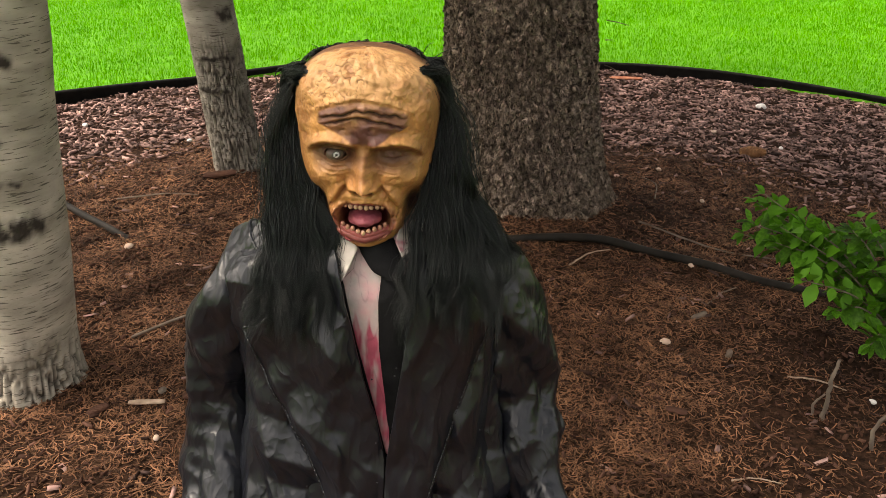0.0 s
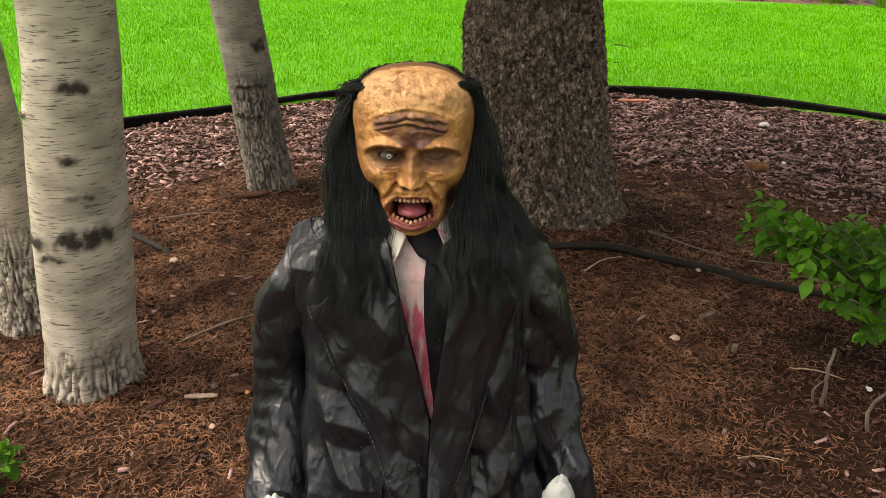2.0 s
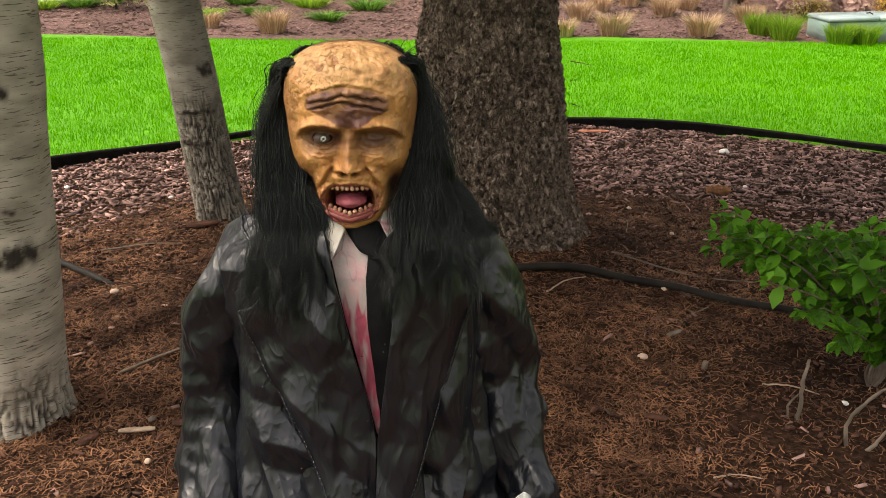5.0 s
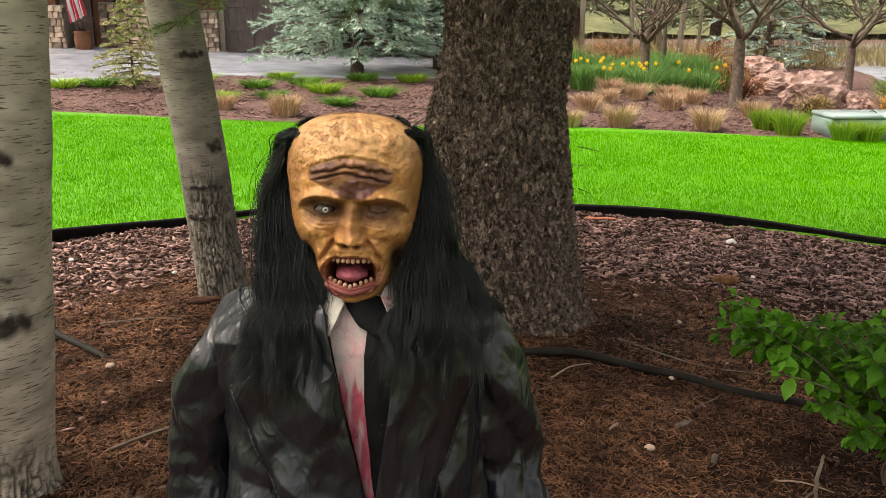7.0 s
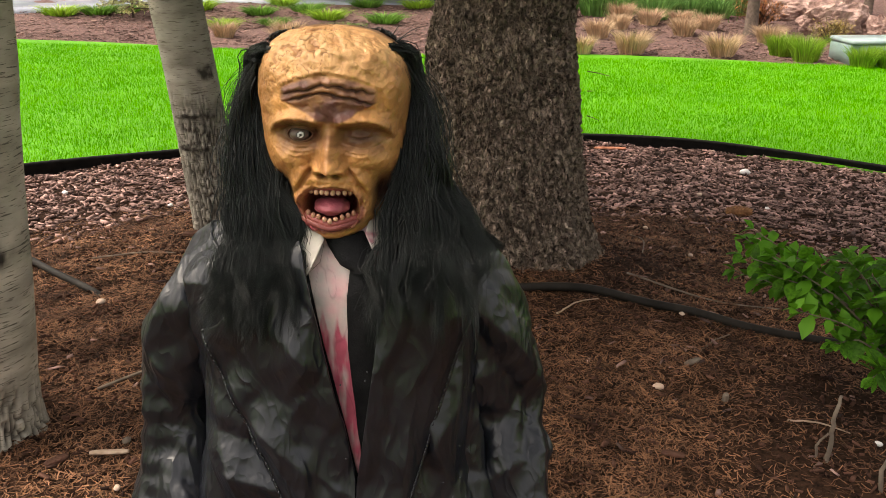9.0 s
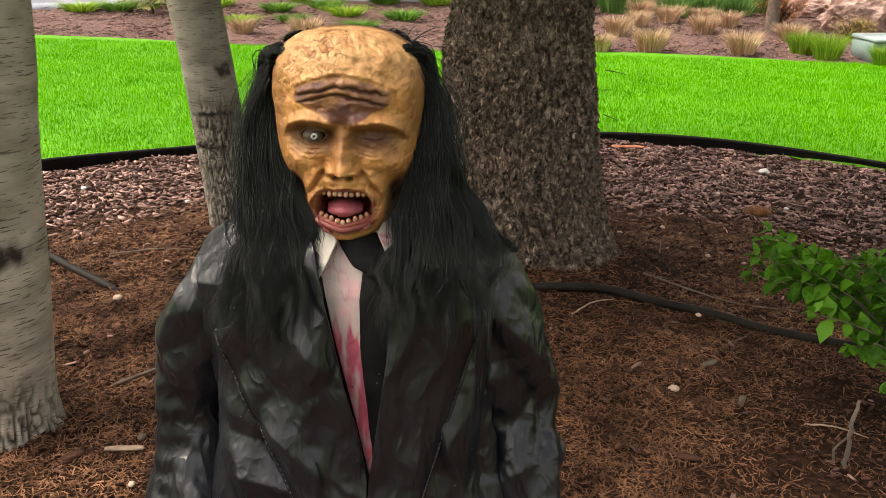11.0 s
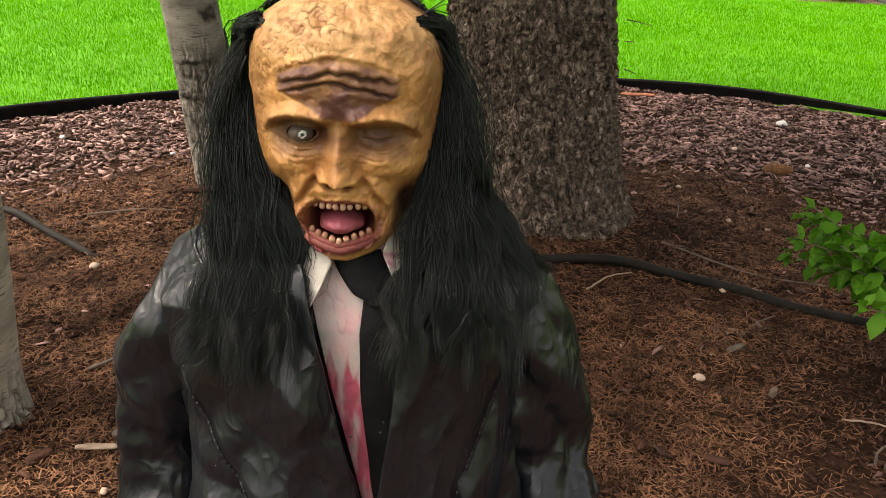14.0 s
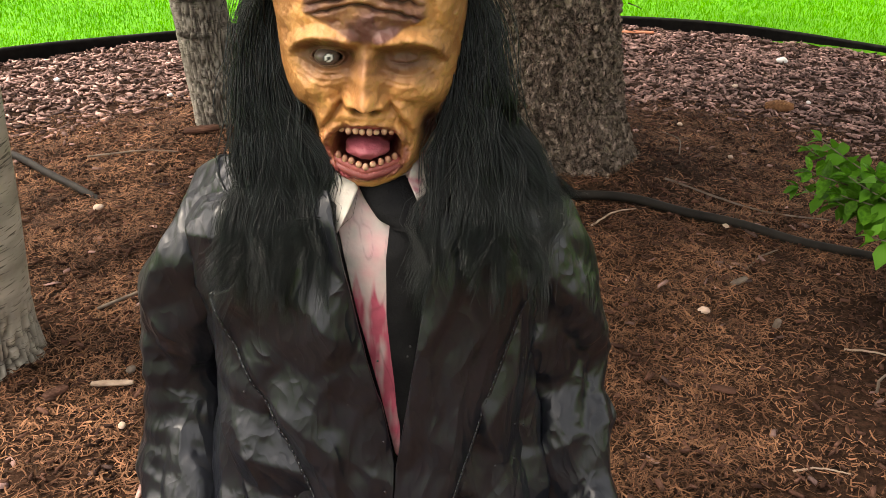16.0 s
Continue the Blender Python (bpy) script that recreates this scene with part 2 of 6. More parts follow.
def floor(x, y):
    """The ground's height at one place, with the relief of the bed."""
    z = float(height(x, y))
    if inside(x, y) < 1:
        z += 0.018 * noise.fractal(Vector((x * 5, y * 5, 0)), 1, 2, 4)
    elif y < 12:
        z += 0.02
    return z


def edging():
    g = Geo()
    rows = []
    for k in range(401):
        a = 2 * math.pi * k / 400
        wob = 0.03 * math.sin(a * 7) + 0.02 * math.sin(a * 13 + 1)
        x, y = BED[0] + (BED[2] + 0.005 + wob * 0.4) * math.cos(a), BED[1] + (BED[3] + 0.005 + wob * 0.4) * math.sin(a)
        n = Vector((math.cos(a) / BED[2], math.sin(a) / BED[3], 0)).normalized()
        z = float(height(x, y))
        h = 0.058 + 0.012 * math.sin(a * 11)
        prof = [(-0.006, -0.1), (-0.006, h - 0.014), (-0.014, h - 0.006), (-0.012, h + 0.008), (0, h + 0.014), (0.012, h + 0.008), (0.014, h - 0.006), (0.006, h - 0.014), (0.006, -0.1)]
        rows.append([(x + n.x * o, y + n.y * o, z + zz) for o, zz in prof])
    g.grid(rows)
    return tagged(g.obj("lawn_edging", PLASTIC), "black plastic edging strip between lawn and mulch", "edging", kind="structure")


edging()

# ---- litter on the ground ----
def scatter(n, x0, x1, y0, y1, keep):
    pts = np.zeros((0, 2))
    while len(pts) < n:
        p = np.random.rand(n * 2, 2) * (x1 - x0, y1 - y0) + (x0, y0)
        pts = np.vstack([pts, p[np.random.rand(len(p)) < keep(p[:, 0], p[:, 1])]])
    return pts[:n]


def relief(p):
    return np.array([0.018 * noise.fractal(Vector((a * 5, b * 5, 0)), 1, 2, 4) for a, b in p])


def zone(x, y):
    """1 where needles lie, 0 where chips take over."""
    d = np.sqrt(((x - 0.1) / 1.25) ** 2 + ((y - 2.2) / 1.0) ** 2)
    w = 0.25 * np.sin(x * 3.1 + 1) * np.sin(y * 2.7)
    return np.clip((2.7 + w - d) / 0.7, 0, 1)


def bare(x, y):
    """Patches where dark soil shows between the needles."""
    k = np.ones_like(x)
    for px, py, r, a in ((0.86, 3.4, 0.28, 0.85), (0.98, 1.95, 0.22, 0.8), (1.3, 1.8, 0.38, 0.8), (1.6, 2.1, 0.35, 0.8), (0.8, 1.62, 0.13, 0.85), (1.1, 1.42, 0.14, 0.8), (1.2, 2.35, 0.3, 0.75), (1.0, 1.5, 0.3, 0.7), (0.7, 3.0, 0.2, 0.6), (-0.75, 3.55, 0.25, 0.7), (-1.05, 1.45, 0.4, 0.8), (-1.3, 2.3, 0.3, 0.7), (-0.2, 3.3, 0.3, 0.6)):
        k = k * (1 - a * np.exp(-((x - px) ** 2 + (y - py) ** 2) / r ** 2))
    return k


def needles(n):
    p = scatter(n, -3.2, 3.4, 0.2, 5.0, lambda x, y: zone(x, y) * np.clip(1.25 - 0.22 * (y - 1), 0.25, 1) * (inside(x, y) < 0.97) * bare(x, y))
    a = np.random.rand(n) * math.pi * 2
    ln = np.random.uniform(0.013, 0.036, n)
    w = np.random.uniform(0.0007, 0.0018, n)
    tilt = np.random.normal(0, 0.22, n)
    z = height(p[:, 0], p[:, 1]) + relief(p) + np.random.uniform(0.0, 0.012, n)
    bend = np.random.normal(0, 0.18, n) * ln
    d = np.stack([np.cos(a), np.sin(a), tilt], 1)
    s = np.stack([-np.sin(a), np.cos(a), np.random.normal(0, 0.3, n)], 1)
    c = np.column_stack([p, z])
    V = np.zeros((n, 6, 3))
    for i, t in enumerate((-0.5, 0.05, 0.5)):
        q = c + d * (ln * t)[:, None] + s * (bend * (1 - (2 * t) ** 2))[:, None]
        V[:, i * 2], V[:, i * 2 + 1] = q - s * w[:, None], q + s * w[:, None]
    ob = new("fallen_needles", bulk("fallen_needles", V, 6, [(0, 1, 3, 2), (2, 3, 5, 4)], NEEDLE))
    tagged(ob, "reddish-brown fallen spruce needles covering the bed", "needles", kind="stuff")


def chips(name, n, keep, box, ln_range, material, label):
    p = scatter(n, *box, keep)
    V = np.zeros((n, 8, 3))
    a = np.random.rand(n) * math.pi * 2
    ln = np.random.uniform(*ln_range, n) * np.random.uniform(0.5, 1.0, n)
    w = ln * np.random.uniform(0.10, 0.36, n)
    h = np.random.uniform(0.003, 0.009, n)
    pit, rol = np.random.normal(0, 0.2, n), np.random.normal(0, 0.3, n)
    z = height(p[:, 0], p[:, 1]) + relief(p) + h / 2 + np.random.uniform(0, 0.012, n)
    d = np.stack([np.cos(a), np.sin(a), pit], 1)
    s = np.stack([-np.sin(a), np.cos(a), rol], 1)
    u = np.cross(d, s)
    i = 0
    for sz in (-1, 1):
        for sx, sy in ((-1, -1), (1, -1), (1, 1), (-1, 1)):
            k = np.random.uniform(0.5, 1.1, (n, 3))
            V[:, i] = np.column_stack([p, z]) + d * (ln / 2 * sx * k[:, 0])[:, None] + s * (w / 2 * sy * k[:, 1])[:, None] + u * (h / 2 * sz)[:, None]
            i += 1
    F = [(3, 2, 1, 0), (4, 5, 6, 7), (0, 1, 5, 4), (1, 2, 6, 5), (2, 3, 7, 6), (3, 0, 4, 7)]
    tagged(new(name, bulk(name, V, 8, F, material)), label, "mulch", kind="stuff")


needles(340000)
chips("back_mulch", 28000, lambda x, y: (inside(x, y) < 0.985) * 1.0, (-3.7, 5.1, -3.7, 0.1), (0.018, 0.075), CHIP, "grey-brown wood chip mulch in the open part of the bed")
chips("wood_chip_mulch", 46000, lambda x, y: (1.02 - zone(x, y)) * (inside(x, y) < 0.985), (-3.7, 5.1, 0.0, 6.6), (0.018, 0.075), CHIP, "grey-brown wood chip mulch towards the lawn edge")
DARKCHIP = mat("dark_bark_bits", (0.025, 0.014, 0.011), (0.13, 0.065, 0.046), 6, 0.9, 0.5, 150, spec=0.08, island=0.6)
chips("bark_bits", 15000, lambda x, y: zone(x, y) * 0.8, (-3, 3.2, 0.4, 4.6), (0.008, 0.04), DARKCHIP, "dark bark bits lying among the needles")


chips("far_mulch_chips", 16000, lambda x, y: (y > 12.5) * np.clip(1.6 - 0.12 * (y - 12), 0.3, 1), (-7.5, 8.0, 12.4, 17.5), (0.04, 0.12), mat("far_chips", (0.06, 0.035, 0.03), (0.26, 0.16, 0.14), 3, 0.9, 0, island=0.7), "reddish mulch chips of the bed beyond the lawn")


def lawn_blades(n):
    def keep(x, y):
        return (inside(x, y) > 1.012) * (y < 12.15) * np.clip(1.5 - 0.11 * (y - 5), 0.3, 1)
    p = scatter(n, -7.5, 8.5, 3.6, 12.2, keep)
    z = height(p[:, 0], p[:, 1]) + 0.018
    a = np.random.rand(n) * math.pi * 2
    h = np.random.uniform(0.018, 0.042, n)
    lean = np.random.uniform(0.1, 0.7, n) * h
    w = np.random.uniform(0.0014, 0.0028, n)
    side = np.stack([-np.sin(a), np.cos(a), np.zeros(n)], 1)
    out = np.stack([np.cos(a), np.sin(a), np.zeros(n)], 1)
    c = np.column_stack([p, z])
    V = np.zeros((n, 5, 3))
    V[:, 0], V[:, 1] = c - side * w[:, None], c + side * w[:, None]
    mid = c + out * (lean * 0.3)[:, None] + np.stack([0 * h, 0 * h, h * 0.6], 1)
    V[:, 2], V[:, 3] = mid - side * (w * 0.8)[:, None], mid + side * (w * 0.8)[:, None]
    V[:, 4] = c + out * lean[:, None] + np.stack([0 * h, 0 * h, h], 1)
    tagged(new("lawn_grass", bulk("lawn_grass", V, 5, [(0, 1, 3), (0, 3, 2), (2, 3, 4)], BLADE)), "short bright green mown lawn grass", "grass", kind="stuff")


lawn_blades(330000)


# ---- trunks ----
def spline(pts, n):
    """Catmull-Rom through rows of numbers."""
    P = np.asarray(pts, float)
    P = np.vstack([2 * P[0] - P[1], P, 2 * P[-1] - P[-2]])
    out = []
    for u in np.linspace(0, len(P) - 3 - 1e-6, n):
        i, t = int(u), u - int(u)
        a, b, c, d = P[i:i + 4]
        out.append(0.5 * (2 * b + (c - a) * t + (2 * a - 5 * b + 4 * c - d) * t * t + (3 * b - a - 3 * c + d) * t ** 3))
    return np.array(out)


def trunk_mesh(axis, levels, nu, relief_fn):
    """axis rows: x, y, z, radius. levels: heights at which rings lie."""
    S = spline(axis, 400)
    g = Geo()
    rows = []
    for z in levels:
        x, y, r = (np.interp(z, S[:, 2], S[:, k]) for k in (0, 1, 3))
        row = []
        for k in range(nu):
            a = 2 * math.pi * k / nu
            d = Vector((math.cos(a), math.sin(a), 0))
            rr = r + relief_fn(a, z, r, d)
            row.append((x + d.x * rr, y + d.y * rr, z))
        rows.append(row)
    g.grid(rows, True)
    return g


def spruce_relief(a, z, r, d):
    q = Vector((d.x * 7.5, d.y * 7.5, z * 15))
    q2 = q + noise.noise_vector(q * 0.8) * 0.55
    f, _ = noise.voronoi(q2 * 1.7)
    f2, _ = noise.voronoi(q2 * 3.1)
    plate = min(1.0, (f[1] - f[0]) * 2.6) * 0.016 + min(1.0, (f2[1] - f2[0]) * 2) * 0.009 + 0.006 * noise.noise(q2 * 0.5)
    flare = 0.06 * math.exp(-max(z, 0) / 0.10) * (0.55 + 0.45 * math.sin(a * 5 + 0.6) * math.sin(a * 2 + 1))
    return plate - 0.008 + flare + 0.012 * noise.noise(Vector((d.x * 2, d.y * 2, z * 1.5)))


SPRUCE = [(0.375, 3.47, -0.15, 0.40), (0.35, 3.46, 0.07, 0.370), (0.33, 3.46, 0.2, 0.350), (0.326, 3.46, 0.3, 0.335), (0.324, 3.45, 0.45, 0.316), (0.320, 3.45, 0.6, 0.303), (0.308, 3.45, 0.89, 0.293), (0.312, 3.45, 1.02, 0.275), (0.336, 3.45, 1.19, 0.262), (0.35, 3.45, 1.45, 0.248), (0.35, 3.45, 3.0, 0.20), (0.36, 3.45, 7.0, 0.10), (0.36, 3.45, 10.0, 0.02)]
lv = list(np.linspace(-0.12, 1.6, 400)) + list(np.linspace(1.75, 10, 60))
spruce = thing("spruce_tree", (0, 0, 0), "large spruce with scaly grey-brown bark rising from the mulch", "tree")
trunk_mesh(SPRUCE, lv, 380, spruce_relief).obj("trunk", SPRUCEBARK, spruce, "rough scaly grey-brown trunk with a flared foot", smooth=False)
def aspen_mat(c1, c2):
    m = mat("aspen_bark", c1, c2, 7, 0.8, 0.35, 70, (1, 1, 2.5), big=3, bigamt=0.15, spec=0.15)
    nt = m.node_tree
    N, L = nt.nodes, nt.links
    b = N["Principled BSDF"]
    src = b.inputs["Base Color"].links[0].from_socket
    tc = N.new("ShaderNodeTexCoord")

    def streak(scale, stretch, lo, hi):
        mp = N.new("ShaderNodeMapping")
        mp.inputs["Scale"].default_value = stretch
        L.new(tc.outputs["Object"], mp.inputs["Vector"])
        n = N.new("ShaderNodeTexNoise")
        n.inputs["Scale"].default_value, n.inputs["Detail"].default_value = scale, 5
        L.new(mp.outputs[0], n.inputs["Vector"])
        r = N.new("ShaderNodeMapRange")
        r.inputs["From Min"].default_value, r.inputs["From Max"].default_value = lo, hi
        r.clamp = True
        L.new(n.outputs["Fac"], r.inputs["Value"])
        return r.outputs[0]
    # lenticels: short dark level dashes; scars: larger grey-black patches
    for out in (streak(20, (1, 1, 13), 0.58, 0.64), streak(9, (1, 1, 5), 0.68, 0.76)):
        mx = N.new("ShaderNodeMix")
        mx.data_type = "RGBA"
        L.new(out, mx.inputs["Factor"])
        L.new(src, mx.inputs["A"])
        mx.inputs["B"].default_value = (0.13, 0.115, 0.09, 1)
        src = mx.outputs["Result"]
    # crevices: the vertex paint gives where old bark is split
    at = N.new("ShaderNodeAttribute")
    at.attribute_name = "paint"
    mx = N.new("ShaderNodeMix")
    mx.data_type = "RGBA"
    L.new(at.outputs["Fac"], mx.inputs["Factor"])
    L.new(src, mx.inputs["A"])
    mx.inputs["B"].default_value = (0.045, 0.038, 0.032, 1)
    L.new(mx.outputs["Result"], b.inputs["Base Color"])
    return m


ASPEN = aspen_mat((0.30, 0.270, 0.215), (0.60, 0.545, 0.455))
# the leaning aspen's shade is put into this darker copy of the bark
SHADEDASPEN = aspen_mat((0.17, 0.152, 0.128), (0.37, 0.338, 0.29))


def aspen(name, axis, split, bands, label, seed, bark):
    """split: height below which the bark is furrowed; bands: heights and widths of dark scars."""
    t = thing(name, (0, 0, 0), label, "tree", group="aspens in the bed")
    dark = []

    def fn(a, z, r, d):
        q = Vector((d.x * 3 + seed * 9, d.y * 3, z * 4.5))
        q = q + noise.noise_vector(q * 1.5) * 0.35
        f, _ = noise.voronoi(q * 3.0)
        edge = f[1] - f[0]
        k = min(1, max(0, (split - z) / 0.16 + 0.5 * noise.noise(q)))
        crack = max(0.0, 1 - edge / 0.24) * k
        out = -0.014 * crack + 0.004 * k * noise.noise(q * 5)
        c = crack
        for bz, ba, bw, bh in bands:
            da = (a - ba + math.pi) % (2 * math.pi) - math.pi
            zz = z - bz + 0.012 * noise.noise(Vector((a * 4, seed, bz * 7)))
            s = math.exp(-(zz / bh) ** 2) * math.exp(-(da / bw) ** 4)
            s = s * (0.95 + 0.9 * noise.fractal(Vector((a * 4, z * 22, seed)), 1, 2, 4))
            c = max(c, min(1, max(0, s * 1.5 - 0.25)))
            out += 0.005 * s * (1 + noise.noise(q * 6))
        dark.append(min(1, c))
        foot = 0.028 * math.exp(-max(z - 0.03, 0) / 0.07) * (0.8 + 0.25 * math.sin(a * 4 + seed))
        return out + foot + 0.004 * noise.noise(Vector((d.x * 2, d.y * 2, z * 3 + seed)))
    lv = list(np.linspace(-0.08, 1.7, 300)) + list(np.linspace(1.75, axis[-1][2], 40))
    g = trunk_mesh(axis, lv, 150, fn)
    me = g.mesh("trunk", [bark], attr=[(c, c, c, 1) for c in dark])
    ob = new("trunk", me)
    ob.parent = t
    ob["label"] = "pale grey-cream bark with dark scars, furrowed at the foot"
    return t


B = -math.pi / 2
aspen_1 = aspen("aspen_tree", [(-1.225, 2.09, -0.1, 0.145), (-1.198, 2.08, 0.05, 0.136), (-1.123, 2.03, 0.55, 0.133), (-1.073, 2.01, 0.9, 0.127), (-1.022, 1.99, 1.22, 0.121), (-0.9, 1.9, 2.4, 0.10), (-0.75, 1.8, 4.5, 0.04)], 0.25,
      [(0.6, B + 0.45, 0.75, 0.035), (0.59, B - 0.7, 0.35, 0.02), (0.54, B - 0.3, 0.3, 0.012), (1.02, B + 0.35, 0.35, 0.02), (0.95, B - 0.9, 0.3, 0.008), (0.72, B + 0.4, 0.3, 0.01), (0.83, B + 0.2, 0.25, 0.015)], "pale-barked aspen with dark scars at the bed's edge", 1, ASPEN)
aspen_2 = aspen("aspen_tree", [(-1.55, 2.47, -0.1, 0.125), (-1.55, 2.46, 0.1, 0.115), (-1.55, 2.45, 0.5, 0.105), (-1.55, 2.42, 1.2, 0.098), (-1.55, 2.4, 2.4, 0.08), (-1.6, 2.4, 4.3, 0.03)], 0.5,
      [(0.93, B + 0.3, 0.6, 0.012), (1.02, B + 0.9, 0.4, 0.02)], "slimmer aspen standing close behind another", 2, ASPEN)
aspen_3 = aspen("aspen_tree", [(-0.93, 3.80, -0.1, 0.128), (-0.94, 3.78, 0.05, 0.12), (-0.958, 3.76, 0.2, 0.112), (-1.0, 3.76, 0.7, 0.11), (-1.055, 3.75, 1.2, 0.11), (-1.09, 3.75, 1.45, 0.108), (-1.25, 3.7, 2.6, 0.09), (-1.5, 3.6, 4.5, 0.03)], 0.72,
      [(0.62, B + 0.1, 0.9, 0.012), (0.48, B - 0.2, 0.9, 0.014), (1.2, B + 0.6, 0.6, 0.018), (0.8, B + 0.9, 0.4, 0.03)], "leaning aspen trunk with furrowed bark", 3, SHADEDASPEN)

# ---- crowns that shade the bed ----
FOLIAGE = mat("spruce_needles", (0.03, 0.06, 0.018), (0.09, 0.15, 0.05), 8, 0.6, 0, island=0.4)
TWIGWOOD = mat("twig_bark", (0.06, 0.045, 0.035), (0.17, 0.13, 0.10), 30, 0.9, 0.4, 120)


def spray(rows, p, d, ln, nneedles, nl, nw):
    """Needles round a twig from p along d, appended to rows as thin triangles."""
    d = Vector(d).normalized()
    o = d.orthogonal().normalized()
    for k in range(nneedles):
        t = (k + random.random()) / nneedles
        side = (Matrix.Rotation(random.random() * 6.283, 3, d) @ o)
        n = (side * 1.0 + d * 0.75).normalized()
        q = Vector(p) + d * (ln * t)
        w = n.cross(d).normalized() * nw
        e = q + n * nl * random.uniform(0.7, 1.1)
        rows.append((q - w, q + w, e))


def crown(parent, base, z0, z1, rad, nbr, material, nl=0.03, nw=0.004, per=26, name="crown", tw=14):
    g = Geo()
    rows = []
    for i in range(nbr):
        f = (i + random.random()) / nbr
        z = z0 + (z1 - z0) * f
        a = i * 2.399 + random.uniform(-.3, .3)
        L = rad * (1 - f) ** 0.8 * random.uniform(0.75, 1.1) + 0.15
        d = Vector((math.cos(a), math.sin(a), 0))
        pts = []
        for k in range(6):
            t = k / 5
            pts.append(Vector((base[0], base[1], z)) + d * (L * t) + Vector((0, 0, L * (0.12 * t - 0.35 * t * t + 0.12 * t ** 3))))
        g.tube(pts, [0.018 * L * (1 - 0.85 * k / 5) + 0.003 for k in range(6)], 5)
        for k in range(tw):
            t = random.uniform(0.15, 1.0)
            i0 = min(4, int(t * 5))
            p = pts[i0].lerp(pts[i0 + 1], t * 5 - i0)
            s = d.cross(Vector((0, 0, 1))) * random.choice((-1, 1))
            td = (d * random.uniform(0.4, 1.0) + s * random.uniform(0.3, 1.0) + Vector((0, 0, random.uniform(-0.45, 0.2)))).normalized()
            ln = L * random.uniform(0.16, 0.38) * (1.15 - 0.5 * t)
            spray(rows, p, td, ln, per, nl, nw)
    V = np.array([[tuple(v) for v in r] for r in rows])
    tr = g.obj("crown_wood", TWIGWOOD, parent)
    cr = new(name, bulk(name, V, 3, [(0, 1, 2)], material))
    cr.parent = parent
    tagged(cr, kind="stuff")
    tagged(tr, kind="stuff")
    return cr


crown(spruce, (0.36, 3.45), 2.2, 10.0, 3.5, 110, FOLIAGE, 0.13, 0.022, 40, tw=30)
LEAFGREEN = mat("aspen_leaves", (0.05, 0.11, 0.02), (0.12, 0.22, 0.05), 5, 0.5, 0, island=0.4, transl=0.1)


def aspen_crown(parent, top, n, seed):
    random.seed(seed)
    g, lf = Geo(), Geo()
    for i in range(n):
        a = random.random() * 6.283
        z = random.uniform(2.5, top[2])
        k = (z - 2.3) / (top[2] - 2.3)
        p = Vector((top[0] + (1 - k) * 0.3, top[1] + (1 - k) * 0.1, z))
        d = Vector((math.cos(a), math.sin(a), 0.9))
        L = random.uniform(0.5, 1.2) * (1.1 - 0.6 * k)
        pts = [p + d * (L * t) for t in (0, 0.35, 0.7, 1)]
        g.tube(pts, [0.014, 0.01, 0.006, 0.002], 5)
        for _ in range(34):
            q = p + d * (L * random.uniform(0.25, 1.05)) + Vector([random.gauss(0, 0.12) for _ in range(3)])
            lf.leaf(q, (random.gauss(0, 1), random.gauss(0, 1), random.gauss(-0.3, 0.6)), (0, 0, 1), 0.045, 0.042)
    tagged(g.obj("crown_wood", TWIGWOOD, parent), kind="stuff")
    tagged(lf.obj("crown", LEAFGREEN, parent), kind="stuff")


aspen_crown(aspen_1, (-0.75, 1.8, 4.6), 26, 11)
aspen_crown(aspen_2, (-1.6, 2.4, 4.4), 20, 12)
aspen_crown(aspen_3, (-1.5, 3.6, 4.6), 24, 13)
random.seed(5)


# ---- hose ----
def hose(pts, r, label):
    S = spline([(x, y, floor(x, y) + r * 0.8 + dz) for x, y, dz in pts], 90)
    g = Geo()
    g.tube(S, r, 12)
    return tagged(g.obj("irrigation_hose", HOSE), label, "hose")


hose([(-0.2, 2.72, 0), (0.05, 2.83, 0), (0.2, 2.88, 0.004), (0.4, 2.92, 0.008), (0.6, 2.935, 0.01), (0.8, 2.92, 0.006), (0.98, 2.87, 0), (1.16, 2.80, 0), (1.34, 2.73, 0), (1.54, 2.66, 0), (1.9, 2.5, 0), (2.6, 2.3, -0.02)], 0.016, "black drip irrigation hose curving over the mulch")
hose([(-1.95, 3.55, -0.03), (-1.8, 3.47, 0.005), (-1.66, 3.37, 0.012), (-1.48, 3.22, 0.008), (-1.32, 3.10, 0), (-1.2, 3.02, -0.03)], 0.014, "greyish hose end half buried in the mulch")


# ---- the seated halloween figure: one mesh ----
def paint_mat(name, rough, bump, fine, spec=0.4):
    m = mat(name, (0.8, 0.8, 0.8), (1, 1, 1), 40, rough, bump, fine, bigamt=0, spec=spec, dist=0.003)
    N, L = m.node_tree.nodes, m.node_tree.links
    b = N["Principled BSDF"]
    src = b.inputs["Base Color"].links[0].from_socket
    at = N.new("ShaderNodeAttribute")
    at.attribute_name = "paint"
    mx = N.new("ShaderNodeMix")
    mx.data_type, mx.blend_type = "RGBA", "MULTIPLY"
    mx.inputs["Factor"].default_value = 1.0
    L.new(at.outputs["Color"], mx.inputs["A"])
    L.new(src, mx.inputs["B"])
    L.new(mx.outputs["Result"], b.inputs["Base Color"])
    return m


